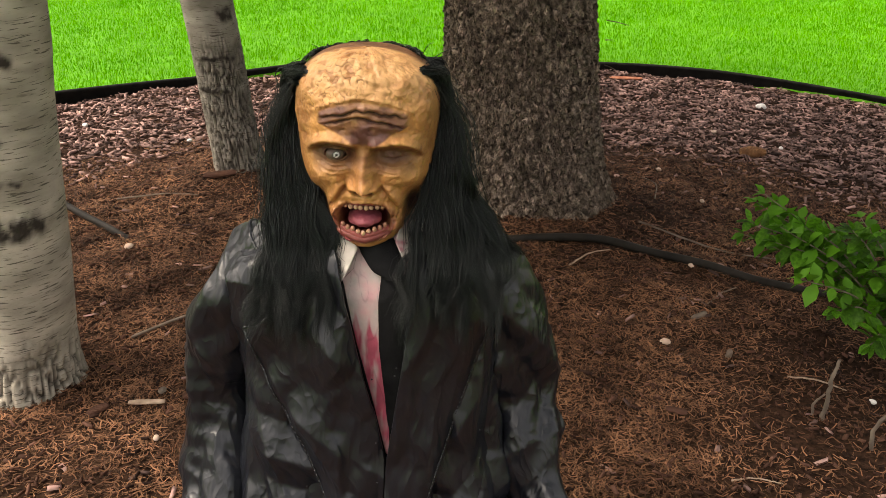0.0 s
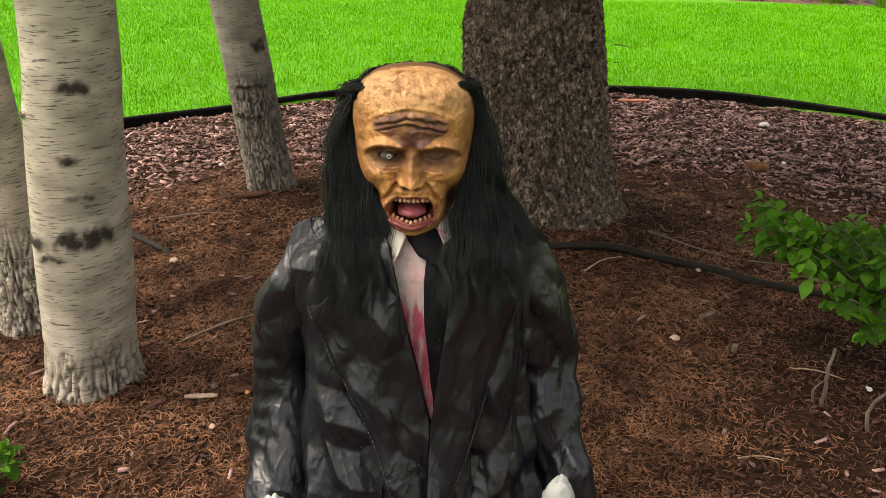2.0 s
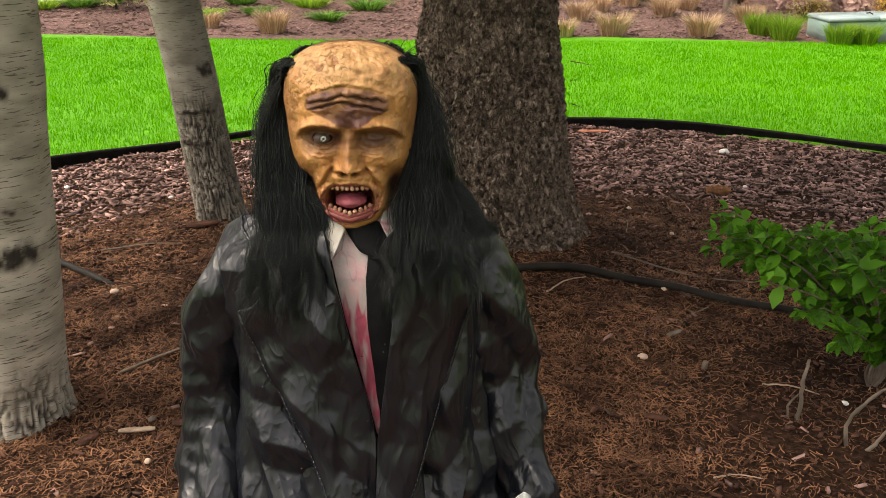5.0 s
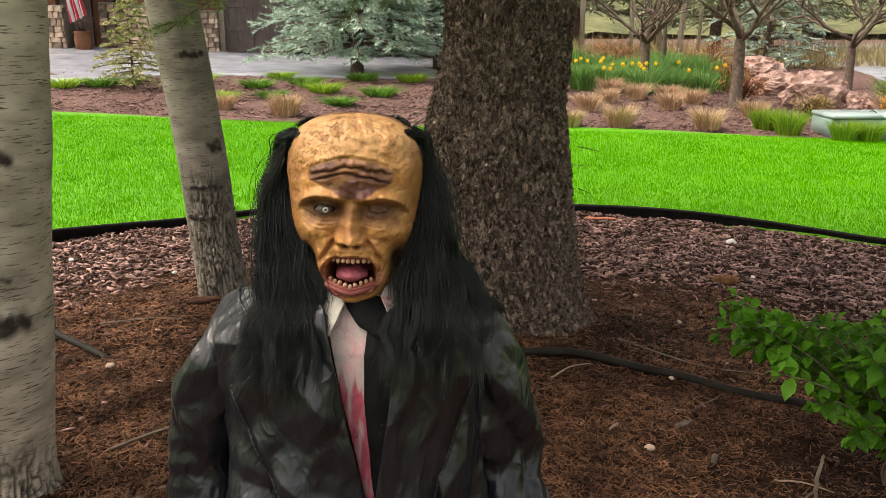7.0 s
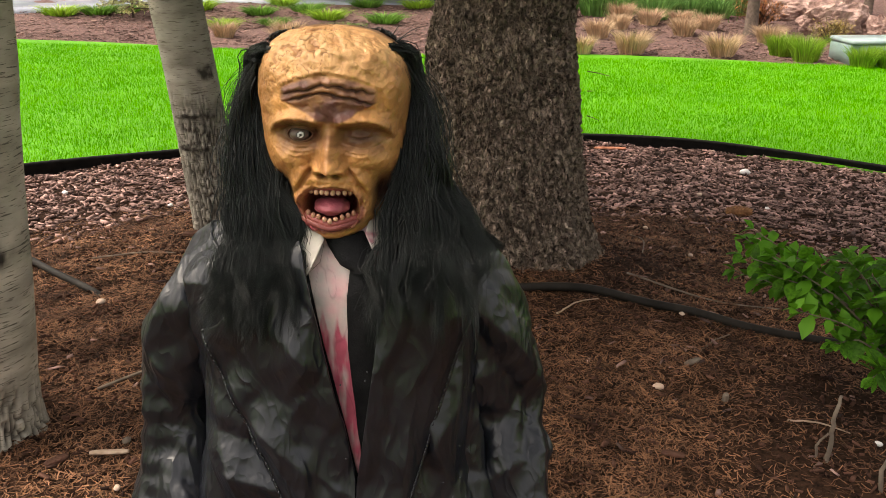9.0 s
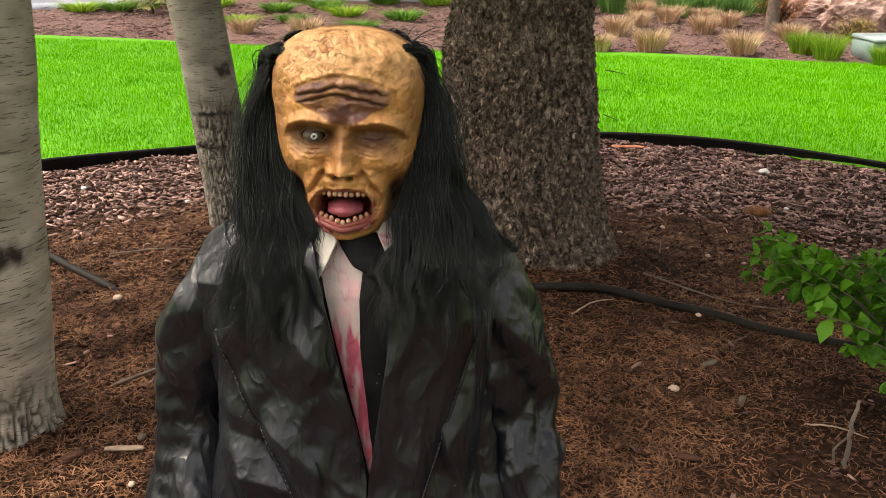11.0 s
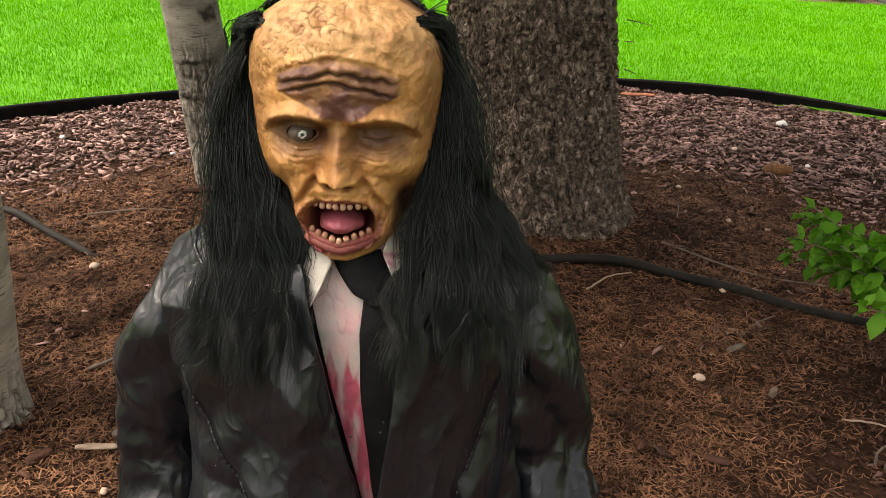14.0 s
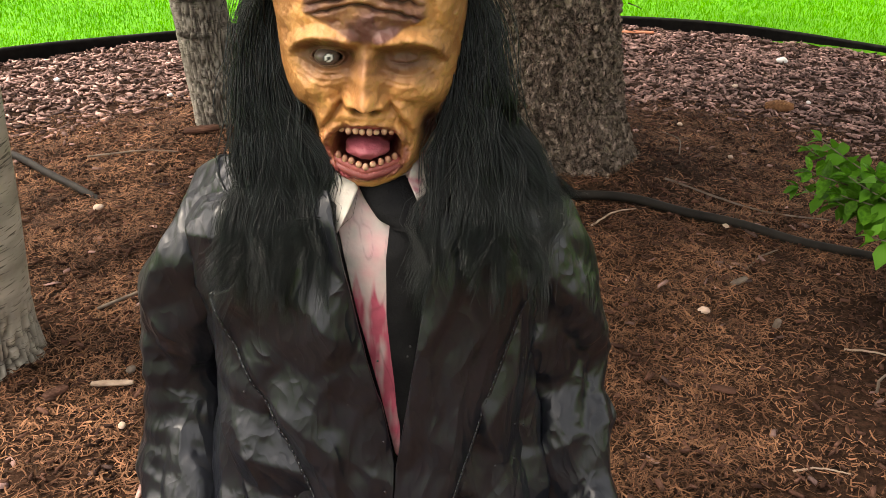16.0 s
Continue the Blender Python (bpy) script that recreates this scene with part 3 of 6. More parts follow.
LATEX = paint_mat("painted_latex", 0.48, 0.6, 130)
HAIR = mat("synthetic_black_hair", (0.003, 0.0045, 0.0045), (0.009, 0.013, 0.0125), 60, 0.34, 0, island=0.6, spec=0.3)
COAT = mat("black_polyester", (0.005, 0.006, 0.0095), (0.011, 0.0125, 0.018), 7, 0.33, 0, spec=0.56, big=3, bigamt=0.2)


def crumple(m, layers):
    """Thin stiff cloth: creases where bands of the weave buckle, large and small."""
    N, L = m.node_tree.nodes, m.node_tree.links
    tc, warp, wv = N.new("ShaderNodeTexCoord"), N.new("ShaderNodeTexNoise"), N.new("ShaderNodeVectorMath")
    warp.inputs["Scale"].default_value = 6
    L.new(tc.outputs["Object"], warp.inputs["Vector"])
    wv.operation = "MULTIPLY_ADD"
    L.new(warp.outputs["Color"], wv.inputs[0])
    wv.inputs[1].default_value = (0.09, 0.09, 0.09)
    L.new(tc.outputs["Object"], wv.inputs[2])
    last = None
    for scale, st, turn, dist in layers:
        mp, tx = N.new("ShaderNodeMapping"), N.new("ShaderNodeTexNoise")
        mp.inputs["Scale"].default_value, mp.inputs["Rotation"].default_value = st, (0, turn, 0)
        L.new(wv.outputs[0], mp.inputs["Vector"])
        tx.inputs["Scale"].default_value, tx.inputs["Detail"].default_value = scale, 1.5
        L.new(mp.outputs[0], tx.inputs["Vector"])
        su, ab, bp = N.new("ShaderNodeMath"), N.new("ShaderNodeMath"), N.new("ShaderNodeBump")
        su.operation, ab.operation = "SUBTRACT", "ABSOLUTE"
        su.inputs[1].default_value = 0.5
        L.new(tx.outputs["Fac"], su.inputs[0])
        L.new(su.outputs[0], ab.inputs[0])
        bp.invert = True
        bp.inputs["Distance"].default_value = dist
        L.new(ab.outputs[0], bp.inputs["Height"])
        if last:
            L.new(last, bp.inputs["Normal"])
        last = bp.outputs[0]
    L.new(last, N["Principled BSDF"].inputs["Normal"])


crumple(COAT, ((7, (1, 1, 0.35), 0.45, 0.022), (16, (1, 1, 0.3), -0.6, 0.018), (40, (1, 1, 0.4), 0.3, 0.007)))
LINING = mat("dull_black_cloth", (0.004, 0.004, 0.004), (0.010, 0.010, 0.010), 9, 0.8, 0.3, 200)
SHIRT = paint_mat("stained_shirt", 0.8, 0.5, 60, 0.2)
TIE = mat("black_tie", (0.005, 0.005, 0.006), (0.012, 0.012, 0.013), 30, 0.75, 0.3, 300, spec=0.1)
IVORY = paint_mat("stained_teeth", 0.35, 0.2, 200)
CUFF = mat("grey_white_cloth", (0.26, 0.28, 0.27), (0.48, 0.50, 0.48), 9, 0.8, 0.5, 60)
THREAD = mat("thread", (0.02, 0.02, 0.022), (0.045, 0.045, 0.05), 60, 0.6, 0)


def sstep(a, b, x):
    t = np.clip((x - a) / (b - a), 0, 1)
    return t * t * (3 - 2 * t)


def gauss(u, v, cu, cv, su, sv):
    return np.exp(-((u - cu) / su) ** 2 - ((v - cv) / sv) ** 2)


def vnoise(P, sc, oct=3, seed=0.0):
    return np.array([noise.fractal(Vector((p[0] * sc + seed, p[1] * sc, p[2] * sc)), 1, 2, oct) for p in P.reshape(-1, 3)]).reshape(P.shape[:-1])


def ridge(P, sc, seed=0.0, st=(1, 1, 1)):
    return np.array([1 - abs(noise.noise(Vector((p[0] * sc * st[0] + seed, p[1] * sc * st[1], p[2] * sc * st[2]))) * 2) for p in P.reshape(-1, 3)]).reshape(P.shape[:-1])


CX, CY = -0.118, 1.285
HZ = [0.874, 0.882, 0.90, 0.925, 0.95, 0.99, 1.03, 1.06, 1.095, 1.13, 1.155, 1.172, 1.181, 1.184]
HW = [0.010, 0.038, 0.060, 0.075, 0.086, 0.098, 0.105, 0.108, 0.111, 0.107, 0.094, 0.070, 0.040, 0.004]
HF = [0.02, 0.060, 0.076, 0.082, 0.085, 0.088, 0.090, 0.092, 0.095, 0.093, 0.083, 0.062, 0.036, 0.004]
HB = [0.02, 0.03, 0.04, 0.05, 0.06, 0.085, 0.105, 0.114, 0.116, 0.112, 0.098, 0.075, 0.045, 0.004]
HZ, HW, HF, HB = (list(k) for k in zip(*spline(list(zip(HZ, HW, HF, HB)), 120)))
TILT_HEAD = 0.044


def tilted(P):
    """The head leans a little to one side."""
    Q = np.array(P, float)
    Q[..., 0] = P[..., 0] + TILT_HEAD * (P[..., 2] - 1.03)
    Q[..., 2] = P[..., 2] - TILT_HEAD * (P[..., 0] - CX)
    return Q


def head_grid():
    nz, na = 300, 320
    zz = np.concatenate([np.linspace(0.874, 0.882, 8), np.linspace(0.883, 1.15, nz - 58), np.linspace(1.151, 1.184, 50)])
    th = np.linspace(-math.pi, math.pi, na, endpoint=False)
    th = th - 0.5 * np.sin(th)
    w, f, b = (np.interp(zz, HZ, k)[:, None] for k in (HW, HF, HB))
    ct, st = np.cos(th)[None], np.sin(th)[None]
    e = 0.9
    x = w * np.sign(st) * np.abs(st) ** e
    d = np.where(ct > 0, f, b) * np.sign(ct) * np.abs(ct) ** e
    z = np.repeat(zz[:, None], na, 1)
    u, v, au = x, z, np.abs(x)
    front = sstep(0.0, 0.35, ct) + 0 * z
    P0 = np.stack([x, d, z], -1)
    n1, n2, n3 = vnoise(P0, 28, 3), ridge(P0, 100, 3.0), vnoise(P0, 13, 2, 2.0)
    out = np.zeros_like(z)
    # nose: bridge, round tip, wings, nostrils
    br = sstep(0.984, 0.996, v) * (1 - sstep(1.030, 1.064, v))
    out += 0.024 * np.exp(-(u / (0.0105 + 0.10 * np.clip(1.03 - v, 0, 0.05))) ** 2) * br * (1.15 - 0.75 * sstep(0.99, 1.058, v))
    out += 0.011 * gauss(u, v, 0, 0.997, 0.0115, 0.010)
    out += 0.010 * gauss(au, v, 0.0185, 0.9925, 0.0075, 0.008)
    out -= 0.003 * gauss(au, v, 0.027, 0.994, 0.004, 0.009)
    out -= 0.010 * gauss(au, v, 0.009, 0.9835, 0.0045, 0.003)
    # brows, sockets, bags, cheekbones, hollows, folds beside the mouth
    arch = 1.0600 + 0.10 * au - 1.5 * np.clip(au - 0.045, 0, 1) ** 2 * 10
    out += 0.0135 * np.exp(-((v - arch) / 0.0080) ** 2) * sstep(0.004, 0.018, au) * (1 - sstep(0.072, 0.094, au))
    out -= 0.0195 * gauss(au, v, 0.043, 1.0405, 0.026, 0.0130)
    out -= 0.008 * gauss(au, v, 0.020, 1.043, 0.009, 0.012)
    for k, (dz, hgt) in enumerate(((0.0145, 0.0032), (0.0215, 0.0024), (0.0275, 0.0016))):
        line = 1.0395 - dz + 9 * (au - 0.043) ** 2
        out += hgt * np.exp(-((v - line) / 0.0026) ** 2) * gauss(au, v, 0.044, 1.025, 0.026, 0.03)
    out += 0.0105 * gauss(au, v, 0.060, 1.008, 0.024, 0.017)
    out -= 0.025 * gauss(au, v - 0.25 * (au - 0.07), 0.073, 0.948, 0.015, 0.028)
    fold = 0.0285 + 0.62 * (0.992 - v)
    band = sstep(0.945, 0.965, v) * (1 - sstep(0.988, 0.998, v))
    out += 0.0055 * np.exp(-((au - fold - 0.007) / 0.0075) ** 2) * band - 0.0048 * np.exp(-((au - fold + 0.002) / 0.004) ** 2) * band
    out += 0.008 * np.exp(-(au / 0.034) ** 2) * np.exp(-((v - 0.976) / 0.008) ** 2)
    # swollen closed lid and the lids of the open eye
    out += 0.0145 * gauss(u, v, 0.043, 1.0395, 0.0165, 0.0092)
    out -= 0.0030 * np.exp(-((v - 1.0355 - 6 * (u - 0.043) ** 2) / 0.0014) ** 2) * gauss(u, v, 0.043, 1.036, 0.015, 0.01)
    er = np.sqrt(((u + 0.0435) / 0.0145) ** 2 + ((v - 1.0395) / 0.0072) ** 2)
    out += 0.0078 * np.exp(-((er - 1.22) / 0.22) ** 2)
    out -= 0.007 * (1 - sstep(0.75, 1.05, er))
    # open mouth with a rim of lips
    mu, mv = u / 0.0425, (v - 0.936) / np.where(v > 0.936, 0.0285, 0.0330)
    r = (np.abs(mu) ** 2.4 + np.abs(mv) ** 2.4) ** (1 / 2.4)
    out -= 0.055 * (1 - sstep(0.80, 1.0, r)) * (ct > 0)
    lip = vnoise(P0, 60, 3, 4.0)
    out += (0.0062 + 0.006 * lip) * np.exp(-((r - 1.12 - 0.06 * n1) / 0.12) ** 2)
    out += 0.007 * gauss(u, v, 0, 0.889, 0.026, 0.011)
    # swollen patch on the forehead: two level welts with grooves between them, a point above the nose
    low = v + 4.2 * u ** 2
    hw = np.where(v > 1.088, 0.070, 0.070 - (1.088 - v) * 2.1) + 0.007 * n1
    wound = sstep(0.0, 0.010, hw - au) * sstep(1.054, 1.064, v) * (1 - sstep(1.119, 1.126, low))
    ends = 1 - sstep(0.046, 0.068, au)
    out += wound * 0.0012
    for vz, hgt, wd in ((1.1135, 0.0036, 0.0055), (1.1015, 0.0030, 0.0042), (1.0915, 0.0020, 0.0045)):
        out += hgt * wound * np.exp(-((v + 3.0 * u ** 2 + 0.006 * n1 - vz) / wd) ** 2) * (0.35 + 0.65 * ends)
    for vz in (1.1065, 1.0962):
        out -= 0.0036 * wound * np.exp(-((v + 2.4 * u ** 2 + 0.007 * n1 - vz) / 0.0016) ** 2) * ends
    out += 0.0022 * (1 - wound) * np.exp(-((low - 1.1285) / 0.004) ** 2) * (1 - sstep(0.060, 0.085, au))
    # lumps and worm-like scratches
    worm = np.clip(n2 - 0.86, 0, 1) * 7 * sstep(-0.05, 0.25, n3) * (1 - wound) * np.where(v > 1.10, 1.0, 0.35)
    worm2 = np.clip(ridge(P0, 140, 8.0) - 0.86, 0, 1) * 7 * sstep(0.0, 0.3, -n3)
    out += 0.0030 * n1 + 0.0024 * lip - 0.0014 * worm + 0.0007 * worm2
    out = 1.15 * out * (0.15 + 0.85 * front)
    P = np.stack([CX + x * (1 + 2.2 * out), CY - d - out * np.clip(ct * 1.6, 0, 1), z + out * 0.7 * sstep(1.13, 1.17, z)], -1)
    # paint of the mask, with the shade of sockets, hollows and folds darkened in
    C = np.ones(z.shape + (3,)) * np.array([0.66, 0.325, 0.115])
    C *= (1 + 0.22 * n1)[..., None]

    def blend(mask, col):
        nonlocal C
        k = np.clip(mask, 0, 1)[..., None]
        C = C * (1 - k) + np.array(col) * k
    blend(sstep(1.09, 1.16, z) * 0.75, (0.62, 0.36, 0.165))
    blend(0.45 * sstep(0.0, 0.5, vnoise(P0, 11, 3, 3.0)) * (1 - sstep(1.10, 1.15, z)), (0.46, 0.19, 0.05))
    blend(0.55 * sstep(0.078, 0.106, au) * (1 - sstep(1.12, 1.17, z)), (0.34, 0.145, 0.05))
    blend(0.40 * sstep(0.25, 0.6, n1), (0.42, 0.18, 0.06))
    blend(0.75 * sstep(0.0, 0.4, -lip) * front * (0.5 + 0.5 * sstep(0.0, 0.35, n3 + 0.15)), (0.33, 0.135, 0.045))
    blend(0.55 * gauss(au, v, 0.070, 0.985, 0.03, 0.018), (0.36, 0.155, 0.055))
    blend(0.5 * gauss(au, v, 0.0, 1.058, 0.012, 0.010), (0.20, 0.08, 0.035))
    blend(0.6 * gauss(au, v, 0.098, 1.09, 0.018, 0.05), (0.28, 0.12, 0.045))
    blend(0.8 * worm, (0.15, 0.062, 0.026))
    blend(0.30 * worm2, (0.24, 0.10, 0.04))
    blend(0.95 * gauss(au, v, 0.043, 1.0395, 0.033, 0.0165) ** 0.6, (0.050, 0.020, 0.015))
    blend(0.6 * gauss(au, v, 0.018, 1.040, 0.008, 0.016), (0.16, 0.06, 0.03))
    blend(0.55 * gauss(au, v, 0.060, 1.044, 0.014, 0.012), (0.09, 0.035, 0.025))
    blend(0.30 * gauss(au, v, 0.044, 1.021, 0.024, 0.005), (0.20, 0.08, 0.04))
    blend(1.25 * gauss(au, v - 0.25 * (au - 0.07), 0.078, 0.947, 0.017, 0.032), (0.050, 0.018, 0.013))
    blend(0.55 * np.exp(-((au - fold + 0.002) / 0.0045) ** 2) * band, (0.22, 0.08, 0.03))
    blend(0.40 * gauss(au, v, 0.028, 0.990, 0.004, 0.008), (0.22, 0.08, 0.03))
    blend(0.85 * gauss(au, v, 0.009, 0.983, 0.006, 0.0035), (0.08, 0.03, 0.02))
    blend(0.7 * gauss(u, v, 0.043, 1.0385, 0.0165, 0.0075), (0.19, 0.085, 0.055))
    blend(0.6 * np.exp(-((v - 1.0355 - 6 * (u - 0.043) ** 2) / 0.0016) ** 2) * gauss(u, v, 0.043, 1.036, 0.016, 0.02), (0.06, 0.025, 0.02))
    blend(wound * (0.80 + 0.5 * n1), (0.125, 0.050, 0.040))
    blend(wound * 0.40 * np.exp(-((v + 3.0 * u ** 2 - 1.1135) / 0.0045) ** 2), (0.30, 0.15, 0.11))
    for vz in (1.1065, 1.0962):
        blend(0.85 * wound * np.exp(-((v + 2.4 * u ** 2 + 0.007 * n1 - vz) / 0.0018) ** 2) * ends, (0.035, 0.012, 0.011))
    blend(0.95 * np.exp(-((r - 1.06) / 0.13) ** 2) * np.where(v < 0.936, 1.0, 0.7), (0.20, 0.055, 0.04))
    blend((1 - sstep(0.86, 0.99, r)) * (ct > 0), (0.20, 0.035, 0.042))
    blend(0.95 * gauss(u, v, -0.030, 0.900, 0.020, 0.013) * (r > 0.98), (0.27, 0.040, 0.060))
    blend(0.5 * gauss(u, v, -0.046, 0.930, 0.010, 0.022), (0.25, 0.06, 0.04))
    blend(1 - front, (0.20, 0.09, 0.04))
    return P, C


def figure():
    g = Geo()
    paint = {}

    def keep_paint(o, C):
        for k, c in enumerate(np.asarray(C).reshape(-1, 3)):
            paint[o + k] = tuple(c)
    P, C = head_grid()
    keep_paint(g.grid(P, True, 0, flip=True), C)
    # the open eye: grey ball, white iris with a dark ring and pupil
    o = len(g.v)
    g.blob((CX - 0.0435, CY - 0.0735, 1.0390), (0.0140, 0.0120, 0.0098), 40, 30, 6)
    for k in range(o, len(g.v)):
        p = g.v[k]
        rr = math.hypot(p[0] - CX + 0.0405, p[2] - 1.0400) + (0.02 if p[1] > CY - 0.0735 else 0)
        paint[k] = (0.75, 0.75, 0.72) if rr < 0.0008 else (0.012, 0.012, 0.012) if rr < 0.0022 else (0.80, 0.81, 0.79) if rr < 0.0042 else (0.02, 0.018, 0.018) if rr < 0.0056 else (0.12, 0.085, 0.07)
    # gums, teeth and tongue
    for row, (zc, n, sp, hgt, bow) in enumerate(((0.9590, 8, 0.0080, 0.0046, -0.08), (0.9165, 9, 0.0082, 0.0046, 0.24))):
        for k in range(n):
            dx = (k - (n - 1) / 2) * sp
            o = len(g.v)
            g.blob((CX + dx + random.uniform(-0.0006, 0.0006), CY - 0.0865 + 14 * dx * dx, zc + bow * abs(dx) + random.uniform(-0.001, 0.001)), (0.0037, 0.0040, hgt * random.uniform(0.75, 1.05)), 10, 8, 6)
            for q in range(o, len(g.v)):
                paint[q] = (0.60, 0.36, 0.24) if abs(g.v[q][2] - zc) < 0.004 else (0.42, 0.20, 0.13)
        for lift, rad, col in ((0.0068, 0.0050, (0.30, 0.075, 0.065)), (0.0130, 0.0048, (0.21, 0.05, 0.045))):
            o = len(g.v)
            zz = zc + (lift if row == 0 else -lift)
            g.tube([(CX + dx, CY - 0.084 - (0.003 if lift > 0.01 else 0) + 13 * dx * dx, zz + bow * abs(dx)) for dx in np.linspace(-0.039, 0.039, 16)], rad, 10, 0)
            for q in range(o, len(g.v)):
                paint[q] = col
    o = len(g.v)
    g.blob((CX, CY - 0.058, 0.9310), (0.026, 0.030, 0.0125), 24, 16, 0, 0.12, 2.5)
    for q in range(o, len(g.v)):
        paint[q] = (0.40, 0.095, 0.125)
    H = tilted(np.array(g.v, float))
    g.v = [tuple(p) for p in H]
    # coat body
    TZ = [0.0, .10, .2, .3, .4, .5, .6, .7, .76, .80, .83, .855, .875, .905]
    TW = [.40, .385, .345, .30, .262, .235, .225, .232, .248, .245, .215, .17, .12, .07]
    TF = [.30, .27, .22, .18, .152, .132, .125, .125, .122, .118, .11, .10, .085, .065]
    TB = [.2, .2, .18, .16, .15, .14, .13, .13, .125, .12, .11, .09, .075, .06]
    BX, BY, E = -0.135, 1.33, 2.4

    def front(x, z):
        w, f = np.interp(z, TZ, TW), np.interp(z, TZ, TF)
        k = np.clip(np.abs((x - BX) / w), 0, 0.999)
        return BY - f * (1 - k ** E) ** (1 / E)
    nz, na = 300, 400
    zz = np.linspace(0.012, 0.905, nz)
    th = np.linspace(0, 2 * math.pi, na, endpoint=False)
    w, f, b = (np.interp(zz, TZ, k)[:, None] for k in (TW, TF, TB))
    ct, st = np.cos(th)[None], np.sin(th)[None]
    x = w * np.sign(st) * np.abs(st) ** (2 / E)
    y = -np.where(ct > 0, f, b) * np.sign(ct) * np.abs(ct) ** (2 / E)
    z = np.repeat(zz[:, None], na, 1)
    P = np.stack([BX + x, BY + y, z], -1)

    def folds(P, seed, lean=0.45, n=9, lo=4.0, hi=13.0, amp=1.0):
        """Straight creases that come and go, as stiff thin cloth takes them."""
        rs = np.random.RandomState(seed)
        X, Y, Z = P[..., 0], P[..., 1], P[..., 2]
        X = X + 0.016 * np.sin(9 * Z + seed) + 0.008 * np.sin(23 * Z + 31 * X)
        out = np.zeros_like(X)
        for _ in range(n):
            al, f = rs.normal(0, lean), math.exp(rs.uniform(math.log(lo), math.log(hi)))
            ph = (X * math.cos(al) + Z * math.sin(al) + 0.8 * Y * rs.choice((-1, 1))) * f + rs.rand()
            tri = np.abs(ph - np.floor(ph) - 0.5) * 2
            k = rs.normal(0, 7, (2, 3))
            m = sum(np.sin(X * q[0] + Y * q[1] + Z * q[2] + rs.rand() * 6) for q in k)
            out += 0.125 / f * (np.sqrt(tri * tri + 0.002) - 0.5) * sstep(0.2, 0.9, m)
        return amp * out
    low = 0.75 + 0.6 * (1 - sstep(0.3, 0.7, z))
    k = folds(P, 2) * low
    k = np.where((P[..., 1] < BY) & (z > 0.3), k * (0.2 + 0.8 * sstep(0.10, 0.2, np.abs(x - 0.03))), k)
    nd = np.stack([st / w + 0 * z, -ct / np.where(ct > 0, f, b) + 0 * z, 0 * z], -1)
    nd /= np.linalg.norm(nd, axis=-1, keepdims=True)
    P += nd * k[..., None]
    g.grid(P, True, 2)
    # sleeves
    for side, path in ((-1, [(-0.27, 1.33, 0.845, 0.02), (-0.30, 1.33, 0.83, 0.05), (-0.325, 1.335, 0.778, 0.064), (-0.366, 1.345, 0.712, 0.067), (-0.402, 1.36, 0.63, 0.068), (-0.422, 1.365, 0.52, 0.068), (-0.430, 1.31, 0.38, 0.064), (-0.445, 1.22, 0.25, 0.060), (-0.458, 1.15, 0.14, 0.060)]),
                       (1, [(0.0, 1.33, 0.855, 0.02), (0.03, 1.33, 0.84, 0.05), (0.062, 1.335, 0.792, 0.064), (0.102, 1.345, 0.725, 0.069), (0.136, 1.36, 0.64, 0.070), (0.148, 1.365, 0.52, 0.068), (0.165, 1.31, 0.38, 0.064), (0.19, 1.22, 0.25, 0.062), (0.205, 1.15, 0.14, 0.062)])):
        S = spline(path, 190)
        rows = []
        for i, q in enumerate(S):
            d = Vector(S[min(i + 1, 189), :3]) - Vector(S[max(i - 1, 0), :3])
            d.normalize()
            a1 = d.cross(Vector((0, 1, 0))).normalized()
            a2 = d.cross(a1)
            rows.append([[*(Vector(q[:3]) + (a1 * math.cos(a) + a2 * math.sin(a)) * q[3])] for a in np.linspace(0, 2 * math.pi, 120, endpoint=False)])
        R = np.array(rows)
        c = S[:, None, :3]
        n = (R - c) / np.linalg.norm(R - c, axis=-1, keepdims=True)
        fade = sstep(0, 40, np.arange(190))[:, None]
        R = R + n * (fade * (folds(R, 11 + side, 0.6, 9, 5, 13, 1.0) + 0.5 * folds(R, 40 + side, 0.9, 5, 12, 22, 1.0)))[..., None]
        g.grid(R, True, 2)
        # rim of the shoulder seam
        g.tube([tuple(q) for q in R[22]], 0.0035, 5, 2, caps=False)
    # pale gloves that hang from the sleeves
    for cx, cz, hh in ((0.16, 0.30, 0.075), (-0.425, 0.27, 0.065)):
        g.blob((cx, 1.155, cz), (0.034, 0.026, hh), 28, 24, 7, 0.14, 2.2, seed=cx)

    # shirt front, tie, collar, lapels: sheets on the chest
    def sheet(edge_l, edge_r, zs, off, m, nu=30, thick=0.004, wave=0.0, paintfn=None, seed=0.0):
        """edge_l and edge_r give x at height z; off: distance in front of the chest."""
        rows = []
        for zv in zs:
            a, c = edge_l(zv), edge_r(zv)
            rows.append([(a + (c - a) * t, 0, zv) for t in np.linspace(0, 1, nu)])
        R = np.array(rows)
        t = np.linspace(0, 1, nu)[None]
        R[..., 1] = front(R[..., 0], R[..., 2]) - off(t, R[..., 2]) - wave * folds(R, int(seed), 0.5, 8, 6.0, 14.0, 130.0) - wave * 0.6 * np.sin(R[..., 0] * 34 + R[..., 2] * 11 + seed)
        Bk = R.copy()
        Bk[..., 1] += thick
        ring = np.concatenate([R, Bk[:, ::-1]], 1)
        o = g.grid(ring, True, m)
        if paintfn is not None:
            keep_paint(o, paintfn(ring))
        return R
    zs = np.linspace(0.895, 0.50, 200)
